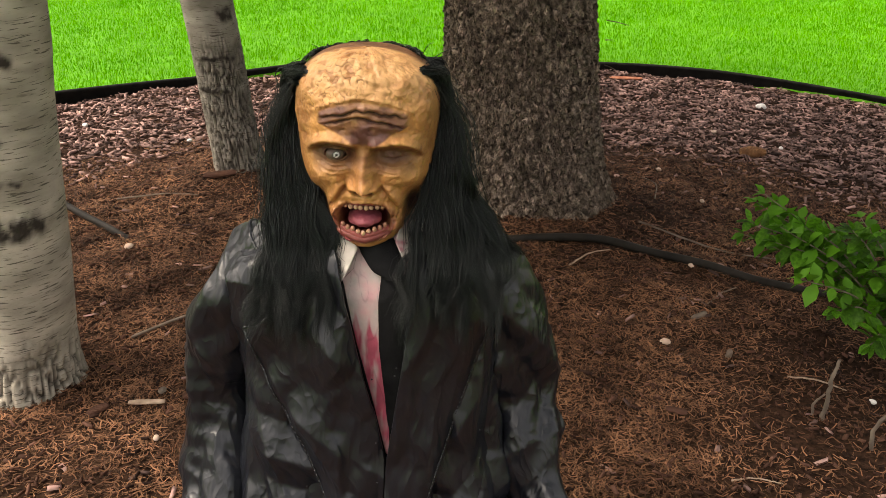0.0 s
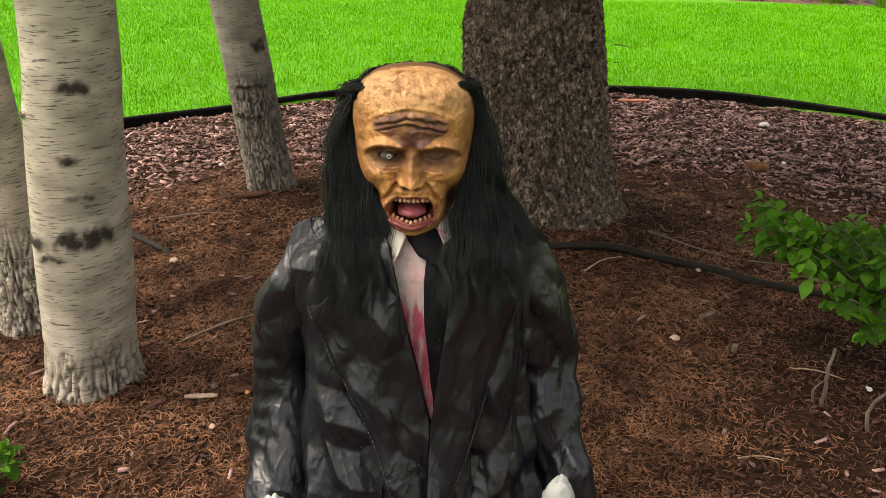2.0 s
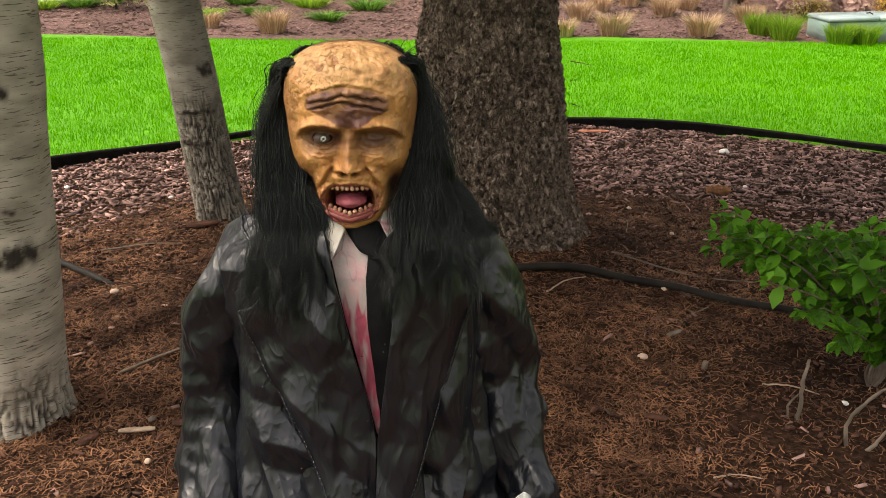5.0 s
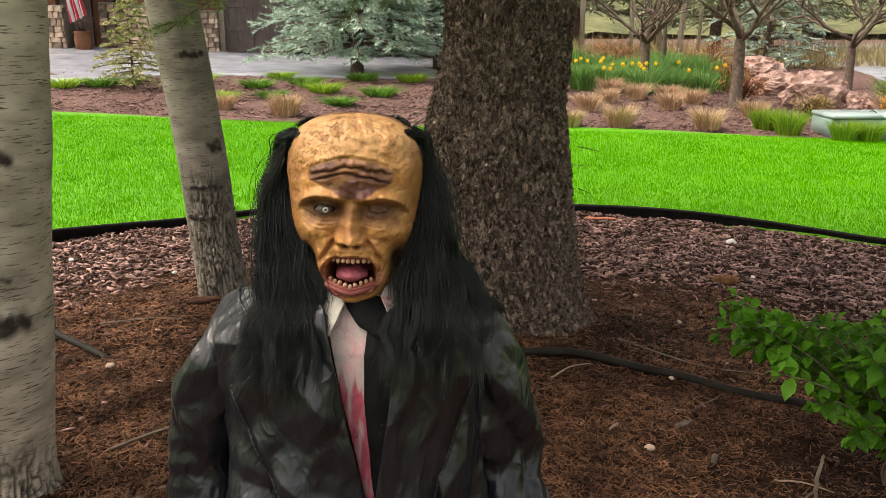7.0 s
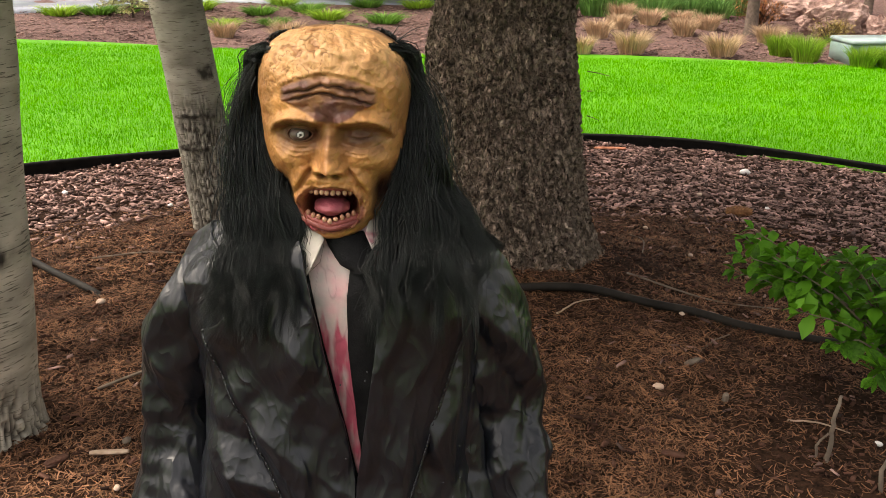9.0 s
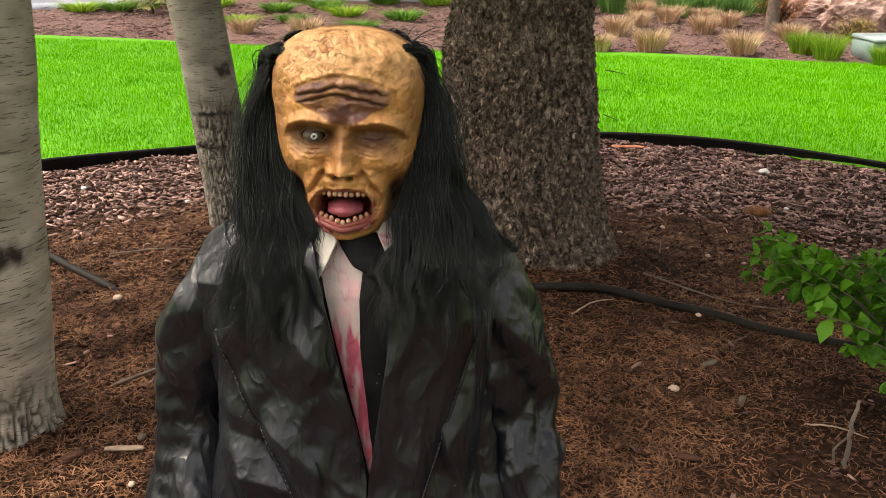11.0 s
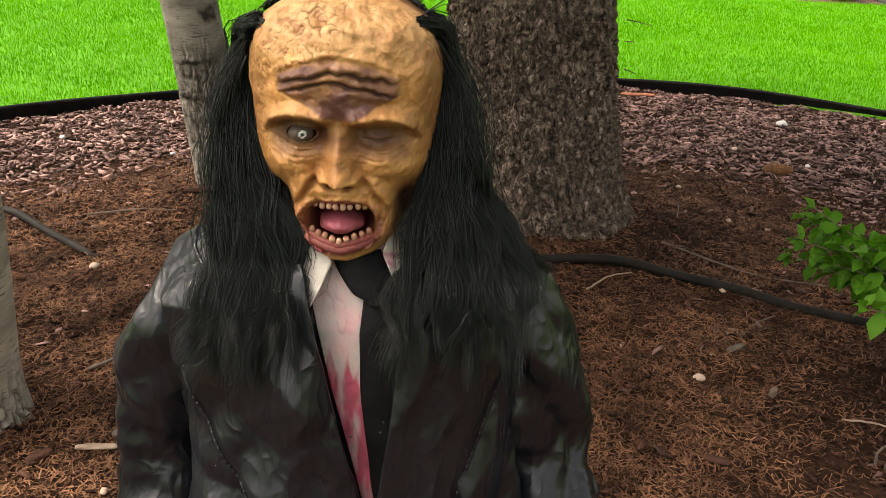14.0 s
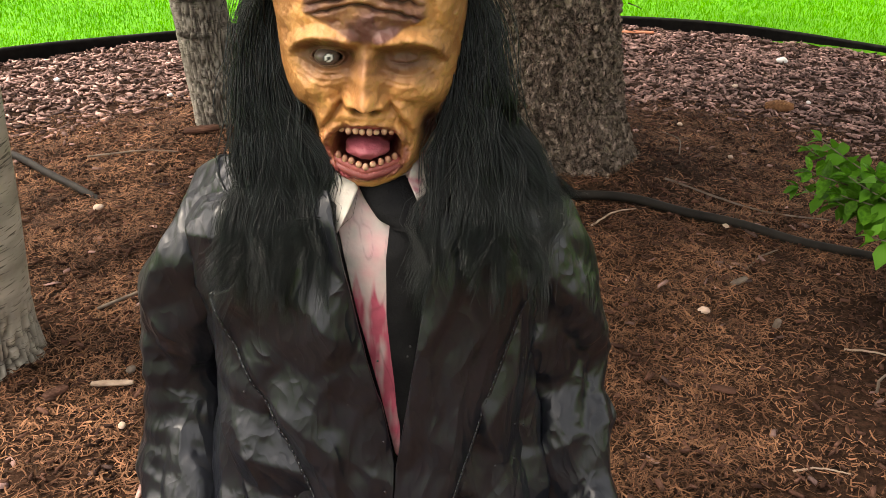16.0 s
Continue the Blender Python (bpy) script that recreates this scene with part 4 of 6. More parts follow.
    inl = lambda z: np.interp(z, [0.50, 0.60, 0.72, 0.80, 0.87, 0.90], [-0.100, -0.118, -0.142, -0.155, -0.168, -0.178])
    inr = lambda z: np.interp(z, [0.50, 0.60, 0.72, 0.80, 0.87, 0.90], [-0.090, -0.076, -0.058, -0.045, -0.035, -0.03])

    def stain_and_creases(R):
        n1, n2 = vnoise(R, 30, 4, 2.0), vnoise(R, 9, 3, 7.0)
        runs = vnoise(R * np.array([1.0, 1.0, 0.16]), 85, 3, 5.0)
        edge_ = 0.735 + 0.03 * n2 + 0.05 * vnoise(R * np.array([1.0, 1.0, 0.05]), 60, 2, 1.0)
        red = np.clip((1 - sstep(-0.006, 0.012, R[..., 2] - edge_)) * (0.72 + 0.9 * runs + 0.4 * n2) * (0.45 + 0.55 * sstep(0.53, 0.60, R[..., 2])) + 0.24 + 0.35 * n1, 0, 1)
        C = np.array([0.62, 0.55, 0.53]) * (1 - red[..., None]) + np.array([0.52, 0.105, 0.16]) * red[..., None]
        # shade of fine upright wrinkles, darkened into the shirt colour
        C *= (1 - 0.45 * np.clip(ridge(R, 60, 6.0, (1, 1, 0.22)) - 0.86, 0, 1)[..., None] * 4)
        return C * (1 + 0.25 * n1)[..., None]
    sheet(inl, inr, zs, lambda t, z: 0.010 + 0.006 * np.sin(t * math.pi), 4, 70, 0.003, 0.0010, stain_and_creases, 1.0)
    tl = lambda z: np.interp(z, [0.52, 0.62, 0.72, 0.80, 0.838, 0.845, 0.87, 0.886], [-0.094, -0.098, -0.105, -0.103, -0.098, -0.112, -0.130, -0.138])
    trr = lambda z: np.interp(z, [0.52, 0.62, 0.72, 0.80, 0.838, 0.845, 0.87, 0.886], [-0.060, -0.050, -0.045, -0.052, -0.064, -0.062, -0.066, -0.072])
    sheet(tl, trr, np.linspace(0.838, 0.52, 60), lambda t, z: 0.019 + 0.004 * np.sin(t * math.pi), 5, 16, 0.004, 0.003, None, 3.0)
    sheet(tl, trr, np.linspace(0.886, 0.836, 24), lambda t, z: 0.022 + 0.014 * np.sin(t * math.pi) ** 0.6, 5, 18, 0.012, 0.002, None, 5.0)
    # shirt collar flaps
    pale = lambda R: np.array([0.60, 0.55, 0.50]) * (1 + 0.3 * vnoise(R, 40, 3, 3.0))[..., None] * np.array([1, 1, 1])
    spot = lambda R: pale(R) * (1 - np.clip(vnoise(R, 55, 2, 8.0) * 1.6 - 0.1, 0, 0.8)[..., None] * np.array([0.35, 0.9, 0.75]))
    sheet(lambda z: np.interp(z, [0.835, 0.862, 0.91], [-0.163, -0.178, -0.192]), lambda z: np.interp(z, [0.835, 0.862, 0.885, 0.91], [-0.160, -0.145, -0.134, -0.150]), np.linspace(0.91, 0.835, 30), lambda t, z: 0.026 + 0.010 * t, 4, 16, 0.004, 0.004, pale, 2.0)
    sheet(lambda z: np.interp(z, [0.845, 0.87, 0.89, 0.93], [-0.054, -0.066, -0.076, -0.055]), lambda z: np.interp(z, [0.845, 0.87, 0.93], [-0.050, -0.036, -0.008]), np.linspace(0.93, 0.845, 30), lambda t, z: 0.026 + 0.010 * (1 - t) + 0.25 * np.clip(z - 0.89, 0, 1), 4, 16, 0.004, 0.005, spot, 6.0)
    # front panels whose edges stand over the sleeves
    pz = np.linspace(0.80, 0.30, 110)
    sheet(lambda z: np.interp(z, [0.30, 0.38, 0.44, 0.52, 0.56, 0.66, 0.76, 0.80], [-0.270, -0.292, -0.318, -0.350, -0.352, -0.346, -0.335, -0.315]), lambda z: -0.20 + 0 * z, pz, lambda t, z: 0.012 + 0.012 * np.sin(t * math.pi), 2, 70, 0.005, 0.013, None, 21.0)
    sheet(lambda z: -0.02 + 0 * z, lambda z: np.interp(z, [0.30, 0.40, 0.48, 0.54, 0.58, 0.66, 0.76, 0.80], [0.030, 0.064, 0.088, 0.108, 0.104, 0.098, 0.082, 0.06]), pz, lambda t, z: 0.012 + 0.012 * np.sin(t * math.pi), 2, 70, 0.005, 0.013, None, 26.0)
    # lapels with notch, folded back from the front edges
    lz = np.linspace(0.885, 0.285, 130)
    outl = lambda z: np.interp(z, [0.285, 0.40, 0.55, 0.70, 0.742, 0.760, 0.80, 0.885], [-0.150, -0.190, -0.248, -0.312, -0.327, -0.298, -0.262, -0.215])
    outr = lambda z: np.interp(z, [0.285, 0.40, 0.55, 0.70, 0.762, 0.780, 0.82, 0.90], [-0.082, -0.038, 0.012, 0.062, 0.088, 0.066, 0.040, 0.012])
    inl2 = lambda z: np.interp(z, [0.285, 0.50, 0.60, 0.72, 0.80, 0.87, 0.90], [-0.112, -0.100, -0.115, -0.139, -0.152, -0.165, -0.175])
    inr2 = lambda z: np.interp(z, [0.285, 0.50, 0.60, 0.72, 0.80, 0.87, 0.90], [-0.112, -0.098, -0.082, -0.063, -0.050, -0.038, -0.03])
    lap = []
    lap.append((sheet(outl, inl2, lz, lambda t, z: 0.037 + 0.012 * np.sin(np.clip(t, 0, 1) * math.pi * 0.8), 2, 90, 0.006, 0.0075, None, 3.0), 0))
    lap.append((sheet(inr2, outr, lz, lambda t, z: 0.040 + 0.014 * np.sin(np.clip(1 - t, 0, 1) * math.pi * 0.8), 2, 70, 0.006, 0.008, None, 9.0), -1))
    for R, j in lap:
        jj = 1 if j == 0 else -2
        for i in range(32, 128, 2):
            p, q = Vector(R[i, jj]), Vector(R[i + 1, jj] + np.array((0, -0.0015, 0)))
            g.tube([tuple(p + Vector((0, -0.002, 0))), tuple(q + Vector((0, -0.002, 0)))], 0.0012, 5, 2)
        g.tube([tuple(Vector(R[i, j]) + Vector((0, 0.001, 0))) for i in range(30, 130)], 0.0028, 6, 2)
    # front edges of the coat below the lapels
    fz = np.linspace(0.50, 0.02, 70)
    sheet(lambda z: -0.10 - 0.02 * (0.5 - z), lambda z: -0.02 + 0.02 * (0.5 - z), fz, lambda t, z: 0.010 + 0.01 * (1 - t), 2, 26, 0.005, 0.012, None, 12.0)
    # crumbs and drops on the coat
    for k in range(46):
        x0, z0 = random.uniform(-0.3, 0.08), random.uniform(0.3, 0.74)
        g.blob((x0, front(x0, z0) - 0.040, z0), (0.0016, 0.0016, 0.0016), 6, 4, 8)

    # hair: clumps of strands from the temples down over the shoulders, and a rim behind the crown
    def head_pt(a, z, lift=0.004):
        w, f, b = (np.interp(z, HZ, k) for k in (HW, HF, HB))
        d = (f if math.cos(a) > 0 else b)
        return np.array([CX + (w + lift) * math.sin(a), CY - (d + lift) * math.cos(a), z])

    def strand(ctrl, r, n=18):
        S = spline(ctrl, n)
        g.tube(S, [r * (0.7 + 0.3 * math.sin(math.pi * min(1, (k + 1) / n + 0.3))) * (1 - 0.75 * (k / (n - 1)) ** 4) for k in range(n)], 4, 1, caps=False)
    LEV = [1.105, 1.05, 0.985, 0.915, 0.855]
    EDGE = {-1: ([-0.224, -0.225, -0.214, -0.186, -0.178, -0.200], [-0.246, -0.264, -0.268, -0.266, -0.272, -0.290]),
            1: ([-0.010, -0.010, -0.020, -0.036, -0.050, -0.058], [0.006, 0.022, 0.034, 0.068, 0.100, 0.080])}
    DEEP = [1.288, 1.272, 1.248, 1.218, 1.186, 1.150]
    for side in (-1, 1):
        for c in range(46):
            q = (c + random.random()) / 46
            over = side > 0 and q > 0.72
            root = head_pt(side * (1.12 + 1.2 * random.random() * (0.3 + 0.7 * q)), 1.150 + random.uniform(-0.014, 0.008))
            tip = random.uniform(0.755, 0.83) if not over else random.uniform(0.84, 0.87)
            bulge, ph, lam, am = random.random() * 0.045, random.random() * 6.3, random.uniform(0.10, 0.18), random.uniform(0.007, 0.021)
            spread = random.gauss(0, 0.09)
            zs_ = LEV + [tip]
            ctrl = []
            for i, zv in enumerate(zs_):
                xa, xb = EDGE[side][0][i], EDGE[side][1][i]
                qq = min(1, max(0, q + spread * i))
                sw = am * (0.3 + 0.25 * i)
                yy = DEEP[i] + bulge * (1 - i / 5.5) + (0.035 * max(0, i - 2) if over else 0)
                ctrl.append(np.array((xa + (xb - xa) * qq + sw * math.sin(zv / lam * 6.28 + ph), yy + 0.5 * sw * math.cos(zv / lam * 6.28 + ph), zv)))
            lift = root * 0.5 + ctrl[0] * 0.5 + np.array((side * 0.007, -0.002, 0.014))
            for k in range(54):
                a1, rr = random.random() * 6.28, abs(random.gauss(0, 1))
                off = np.array((math.cos(a1), 0.7 * math.sin(a1), 0)) * rr
                fly = 2.2 if random.random() < 0.06 else 1.0
                w_ = [0.0028, 0.004, 0.0055, 0.0068, 0.0075, 0.0075, 0.004]
                base_ = [root, lift] + ctrl
                pts = [p + off * (w_[max(0, i - 1)] * fly if i else 0.004) + np.array([random.gauss(0, 0.0019 * fly) for _ in range(3)]) for i, p in enumerate(base_)]
                pts[-1] = pts[-1] + np.array((0, 0, random.gauss(0, 0.016)))
                strand(pts, random.uniform(0.0004, 0.0009))
        # stray hairs that stand off
        for k in range(60):
            root = head_pt(side * random.uniform(1.2, 2.0), random.uniform(1.12, 1.155))
            e = np.array((CX + side * random.uniform(0.12, 0.175), 1.25 + random.uniform(-0.03, 0.08), random.uniform(0.84, 1.0)))
            m1 = root * 0.5 + e * 0.5 + np.array((side * random.uniform(0.01, 0.03), 0, 0.02))
            strand([root, m1, e, e + np.array((random.gauss(0, 0.02), random.gauss(0, 0.02), -random.uniform(0.03, 0.09)))], 0.0005)
        # glued tab at the temple
        for k in range(70):
            p = head_pt(side * random.uniform(0.98, 1.2), 1.155 + random.gauss(0, 0.002), 0.003)
            q = head_pt(side * random.uniform(1.25, 1.5), 1.146 + random.gauss(0, 0.005), 0.007)
            strand([p, (p + q) / 2 + np.array((0, -0.003, 0.004)), q], 0.0008, 8)
    # back hair, its ragged rim behind the crown, a few wisps
    for k in range(420):
        a = random.uniform(1.9, 2 * math.pi - 1.9)
        root = head_pt(a, random.uniform(1.152, 1.168), 0.003)
        down = head_pt(a + random.gauss(0, 0.2), 1.08, 0.012)
        strand([root, (root + down) / 2 + np.array((0, 0.010, 0.010)), down, head_pt(a, 0.98, 0.02), head_pt(a, 0.90, 0.04)], random.uniform(0.0012, 0.0022), 12)
    for k in range(150):
        a = random.uniform(1.65, 4.63)
        p = head_pt(a, random.uniform(1.160, 1.172), 0.004)
        q = head_pt(a + random.gauss(0.0, 0.3), random.uniform(1.160, 1.174), 0.006 + 0.006 * random.random())
        strand([p, (p + q) / 2 + np.array((0, 0, 0.005)), q], 0.0013, 8)
    for ang, dx, dz in ((1.5, 0.055, 0.022), (1.45, 0.04, 0.012), (2.0, 0.02, 0.02), (4.0, -0.02, 0.012)):
        p = head_pt(ang, 1.160, 0.004)
        strand([p, p + np.array((dx * 0.5, 0, dz * 0.8)), p + np.array((dx, 0.01, dz))], 0.0008, 8)
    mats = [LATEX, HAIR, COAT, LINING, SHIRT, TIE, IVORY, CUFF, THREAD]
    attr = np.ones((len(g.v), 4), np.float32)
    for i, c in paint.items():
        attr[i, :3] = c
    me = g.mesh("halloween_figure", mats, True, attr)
    return tagged(new("halloween_figure", me), "black-suited halloween figure with an ochre mask and long black hair", "halloween figure")


random.seed(21)
figure()


# ---- garden beyond the lawn ----
random.seed(33)
CONCRETE = mat("wet_concrete", (0.22, 0.24, 0.29), (0.36, 0.38, 0.44), 2, 0.25, 0.2, 40, big=0.5, bigamt=0.15, spec=0.5)
TAN = mat("dry_grass", (0.38, 0.25, 0.15), (0.68, 0.50, 0.34), 4, 0.8, 0, island=0.35)
GREENLEAF = mat("garden_leaves", (0.06, 0.15, 0.02), (0.16, 0.34, 0.05), 4, 0.6, 0, island=0.4, transl=0.3)
LIMELEAF = mat("lime_leaves", (0.14, 0.28, 0.02), (0.30, 0.46, 0.05), 4, 0.6, 0, island=0.35, transl=0.3)
DAFLEAF = mat("daffodil_leaves", (0.09, 0.22, 0.05), (0.24, 0.44, 0.13), 4, 0.6, 0, island=0.4, transl=0.3)
RUST = mat("rust_twigs", (0.22, 0.08, 0.03), (0.50, 0.22, 0.08), 5, 0.8, 0, island=0.5)
YELLOW = mat("daffodil_yellow", (0.75, 0.50, 0.02), (0.85, 0.62, 0.05), 9, 0.6, 0)
BLUEFOL = mat("blue_spruce_needles", (0.21, 0.32, 0.25), (0.46, 0.58, 0.49), 3, 0.7, 0, island=0.4)
YFOL = mat("young_fir_needles", (0.24, 0.30, 0.11), (0.60, 0.56, 0.28), 3, 0.7, 0, island=0.45)
DARKFOL = mat("far_conifer_needles", (0.14, 0.18, 0.10), (0.30, 0.35, 0.22), 2, 0.8, 0, island=0.4)
ROCK = mat("pink_granite", (0.17, 0.095, 0.08), (0.56, 0.38, 0.33), 5, 0.85, 0.8, 30, big=2, bigamt=0.3, dist=0.03)
GREYBARK = mat("garden_tree_bark", (0.06, 0.045, 0.038), (0.17, 0.125, 0.10), 14, 0.9, 0.6, 60)
STONE = mat("wall_stone", (0.20, 0.14, 0.105), (0.50, 0.38, 0.30), 7, 0.9, 0.6, 40, obrand=0.6)
MORTAR = mat("mortar", (0.16, 0.14, 0.12), (0.26, 0.23, 0.20), 8, 0.9, 0.4, 60)
DOORWOOD = mat("dark_stained_door", (0.08, 0.06, 0.056), (0.14, 0.105, 0.098), 12, 0.5, 0.2, 60, (1, 1, 0.2))
TIMBER = mat("brown_timber", (0.10, 0.042, 0.022), (0.20, 0.085, 0.045), 9, 0.7, 0.3, 60, (1, 1, 0.3))
TRIM = mat("taupe_trim", (0.20, 0.16, 0.13), (0.30, 0.25, 0.20), 9, 0.7, 0.2, 60)
GLASS = mat("dark_window_glass", (0.02, 0.025, 0.03), (0.03, 0.035, 0.04), 3, 0.08, 0, spec=0.6)
ROOFING = mat("dark_roofing", (0.05, 0.045, 0.045), (0.11, 0.10, 0.095), 9, 0.9, 0.5, 50)
BOXGREEN = mat("utility_green_paint", (0.17, 0.26, 0.25), (0.25, 0.35, 0.33), 3, 0.35, 0.1, 40)


def strip(name, near, far_, material, label, cat, n=60, rows=14, lift=0.02, thick=0.1):
    g = Geo()
    A, Bb = spline(near, n), spline(far_, n)
    P = np.zeros((rows + 1, n, 3))
    for i in range(rows):
        t = i / (rows - 1)
        xy = A * (1 - t) + Bb * t
        P[i + 1, :, :2] = xy
        P[i + 1, :, 2] = height(xy[:, 0], xy[:, 1]) + lift
    P[0] = P[1]
    P[0, :, 2] -= thick
    g.grid(P)
    return tagged(g.obj(name, material), label, cat, kind="structure")


strip("driveway", [(-16, 13.6), (-9, 14.6), (-6.5, 15.5), (-5.0, 17.0), (-2.5, 17.6), (-0.5, 17.9), (2.2, 18.8)], [(-18, 23.6), (-12, 23.6), (-8, 23.6), (-5, 23.6), (-2, 23.6), (1, 23.6), (4, 23.6)], CONCRETE, "wet grey concrete driveway before the garage", "driveway", lift=0.025)
strip("road", [(10.6, 19), (11.2, 21), (12.2, 25), (15, 34), (22, 50)], [(13.5, 16.5), (15, 20), (17, 25), (21, 34), (30, 50)], CONCRETE, "pale wet road running off behind the garden", "road", rows=8, lift=0.05)


def tuft(name, x, y, h, r, n, material, label, category, group, spread=1.0, w=0.006):
    t = thing(name, (x, y, floor(x, y) - 0.01), label, category, group)
    V = np.zeros((n, 5, 3))
    a = np.random.rand(n) * 6.283
    rr = np.sqrt(np.random.rand(n)) * r * 0.55
    out = np.stack([np.cos(a), np.sin(a), 0 * a], 1)
    sd = np.random.rand(n) * 6.283
    side = np.stack([np.cos(sd), np.sin(sd), 0 * a], 1)
    hh = h * np.random.uniform(0.55, 1.0, n)
    ln = spread * r * np.random.uniform(0.1, 0.8, n)
    c = out * rr[:, None]
    ww = w * np.random.uniform(0.6, 1.2, n)[:, None]
    up = np.array([0, 0, 1.0])
    V[:, 0], V[:, 1] = c - side * ww, c + side * ww
    m = c + out * (ln * 0.35)[:, None] + up * (hh * 0.65)[:, None]
    V[:, 2], V[:, 3] = m - side * ww * 0.8, m + side * ww * 0.8
    V[:, 4] = c + out * ln[:, None] + up * hh[:, None]
    o = new("foliage", bulk("foliage", V, 5, [(0, 1, 3), (0, 3, 2), (2, 3, 4)], material))
    o.parent = t
    tagged(o, kind="stuff")
    return t


for x, y, s in ((-2.05, 12.85, 1.1), (-3.05, 13.2, 0.8), (2.99, 12.8, 1.15), (4.31, 12.75, 1.1), (5.5, 14.1, 1.0), (3.6, 16.4, 1.1), (4.3, 14.7, 1.0), (2.75, 14.2, 1.0), (4.0, 15.9, 1.0), (4.6, 16.0, 0.9), (2.2, 12.6, 0.9), (4.9, 15.4, 1.0), (3.3, 15.2, 0.9)):
    tuft("dry_grass_clump", x, y, 0.34 * s, 0.27 * s, 560, TAN, "cut-back tan ornamental grass clump in far mulch", "grass clump", "dry grass clumps", 1.25, 0.006)
for x, y, s in ((-3.3, 14.2, 1.0), (-3.0, 15.8, 1.1), (-2.55, 14.6, 0.9), (-1.75, 15.4, 1.3), (-1.35, 14.0, 1.0), (-2.2, 16.3, 1.2), (-0.75, 15.2, 1.2), (-6.2, 15.0, 1.2), (-5.7, 15.3, 1.1), (-5.3, 15.6, 1.0), (-4.2, 16.2, 1.3), (-1.2, 17.3, 1.2), (-0.2, 17.4, 1.2), (-2.8, 17.2, 1.0)):
    tuft("ground_cover", x, y, 0.17 * s, 0.32 * s, 360, LIMELEAF if random.random() < 0.6 else GREENLEAF, "low fresh green perennial clump in far mulch", "plant", "green perennials", 1.5, 0.010)
for x, y, s in ((5.45, 12.5, 1.0), (6.05, 12.0, 0.85), (6.4, 11.95, 0.8), (5.25, 12.9, 0.9)):
    tuft("green_grass_clump", x, y, 0.42 * s, 0.30 * s, 520, LIMELEAF, "green ornamental grass beside the utility box", "grass clump", "green grass clumps", 1.2, 0.006)


def perennials():
    """The green daffodil bed behind the dry grasses."""
    k = 0
    for i in range(46):
        x, y = random.uniform(2.3, 6.4), random.uniform(16.6, 21.0)
        if 4.9 < x and y < 17:
            continue
        tuft("daffodil_clump", x, y, random.uniform(0.45, 0.72), 0.45, 330, DAFLEAF, "leafy green daffodil clump in the garden bed", "plant", "daffodil clumps", 1.0, 0.013)
    for i in range(20):
        x, y = random.uniform(2.8, 6.0), random.uniform(16.3, 17.4)
        t = thing("daffodil", (x, y, floor(x, y)), "yellow daffodil flower on a thin stem", "flower", "daffodils")
        g = Geo()
        h = random.uniform(0.48, 0.62)
        g.tube([(0, 0, 0), (0.01, 0, h * 0.6), (0.02, -0.02, h)], 0.004, 5)
        g.obj("stem", GREENLEAF, t)
        f = Geo()
        f.blob((0.02, -0.05, h), (0.02, 0.035, 0.02), 8, 6)
        for q in range(6):
            a = q * 1.047
            f.leaf((0.02, -0.03, h), (math.cos(a), -0.15, math.sin(a)), (0, -1, 0), 0.05, 0.034)
        f.obj("flower_head", YELLOW, t)


perennials()


def conifer(name, x, y, h, r, z0, nbr, material, label, nl, nw, per, tw, tr=0.08, group=""):
    t = thing(name, (x, y, floor(x, y) - 0.03), label, "tree", group)
    g = Geo()
    g.tube([(0, 0, 0), (0, 0, h * 0.3), (0, 0, h * 0.7), (0, 0, h)], [tr, tr * 0.75, tr * 0.35, 0.008], 10)
    g.obj("trunk", GREYBARK, t)
    crown(t, (0, 0), z0, h * 0.99, r, nbr, material, nl, nw, per, tw=tw)
    return t


conifer("young_fir", -4.98, 15.0, 1.75, 0.55, 0.16, 60, YFOL, "young fir with yellow-green needles in the far mulch", 0.045, 0.006, 20, 15, 0.025)
conifer("blue_spruce", -1.38, 18.6, 5.2, 2.0, 0.5, 150, BLUEFOL, "blue spruce with silvery needles beside the driveway", 0.085, 0.014, 26, 28, 0.15)
conifer("blue_spruce", 0.4, 20.2, 5.6, 2.0, 0.6, 120, BLUEFOL, "tall blue spruce standing behind another by the driveway", 0.085, 0.014, 24, 26, 0.15)
conifer("blue_spruce", 9.6, 24.0, 4.4, 1.7, 0.3, 60, BLUEFOL, "small blue spruce at the roadside", 0.09, 0.014, 22, 18, 0.1)
far = conifer("far_conifer", 9.3, 27.5, 9.0, 2.4, 1.3, 80, DARKFOL, "dark conifer in the wood behind the garden", 0.12, 0.022, 22, 18, 0.2, "conifers of the far wood")
for x, y, s in ((11.3, 29.5, 1.1), (13.2, 33, 1.2), (16, 36, 1.2), (19, 33, 1.1), (-1.5, 38, 1.3), (22, 38, 1.4), (10.5, 40, 1.4), (7.4, 42, 1.4)):
    c = copy_thing(far, pose(x, y, floor(x, y) - 0.05, 0, 0, random.uniform(0, 360)))
    c.scale = (s, s, s)


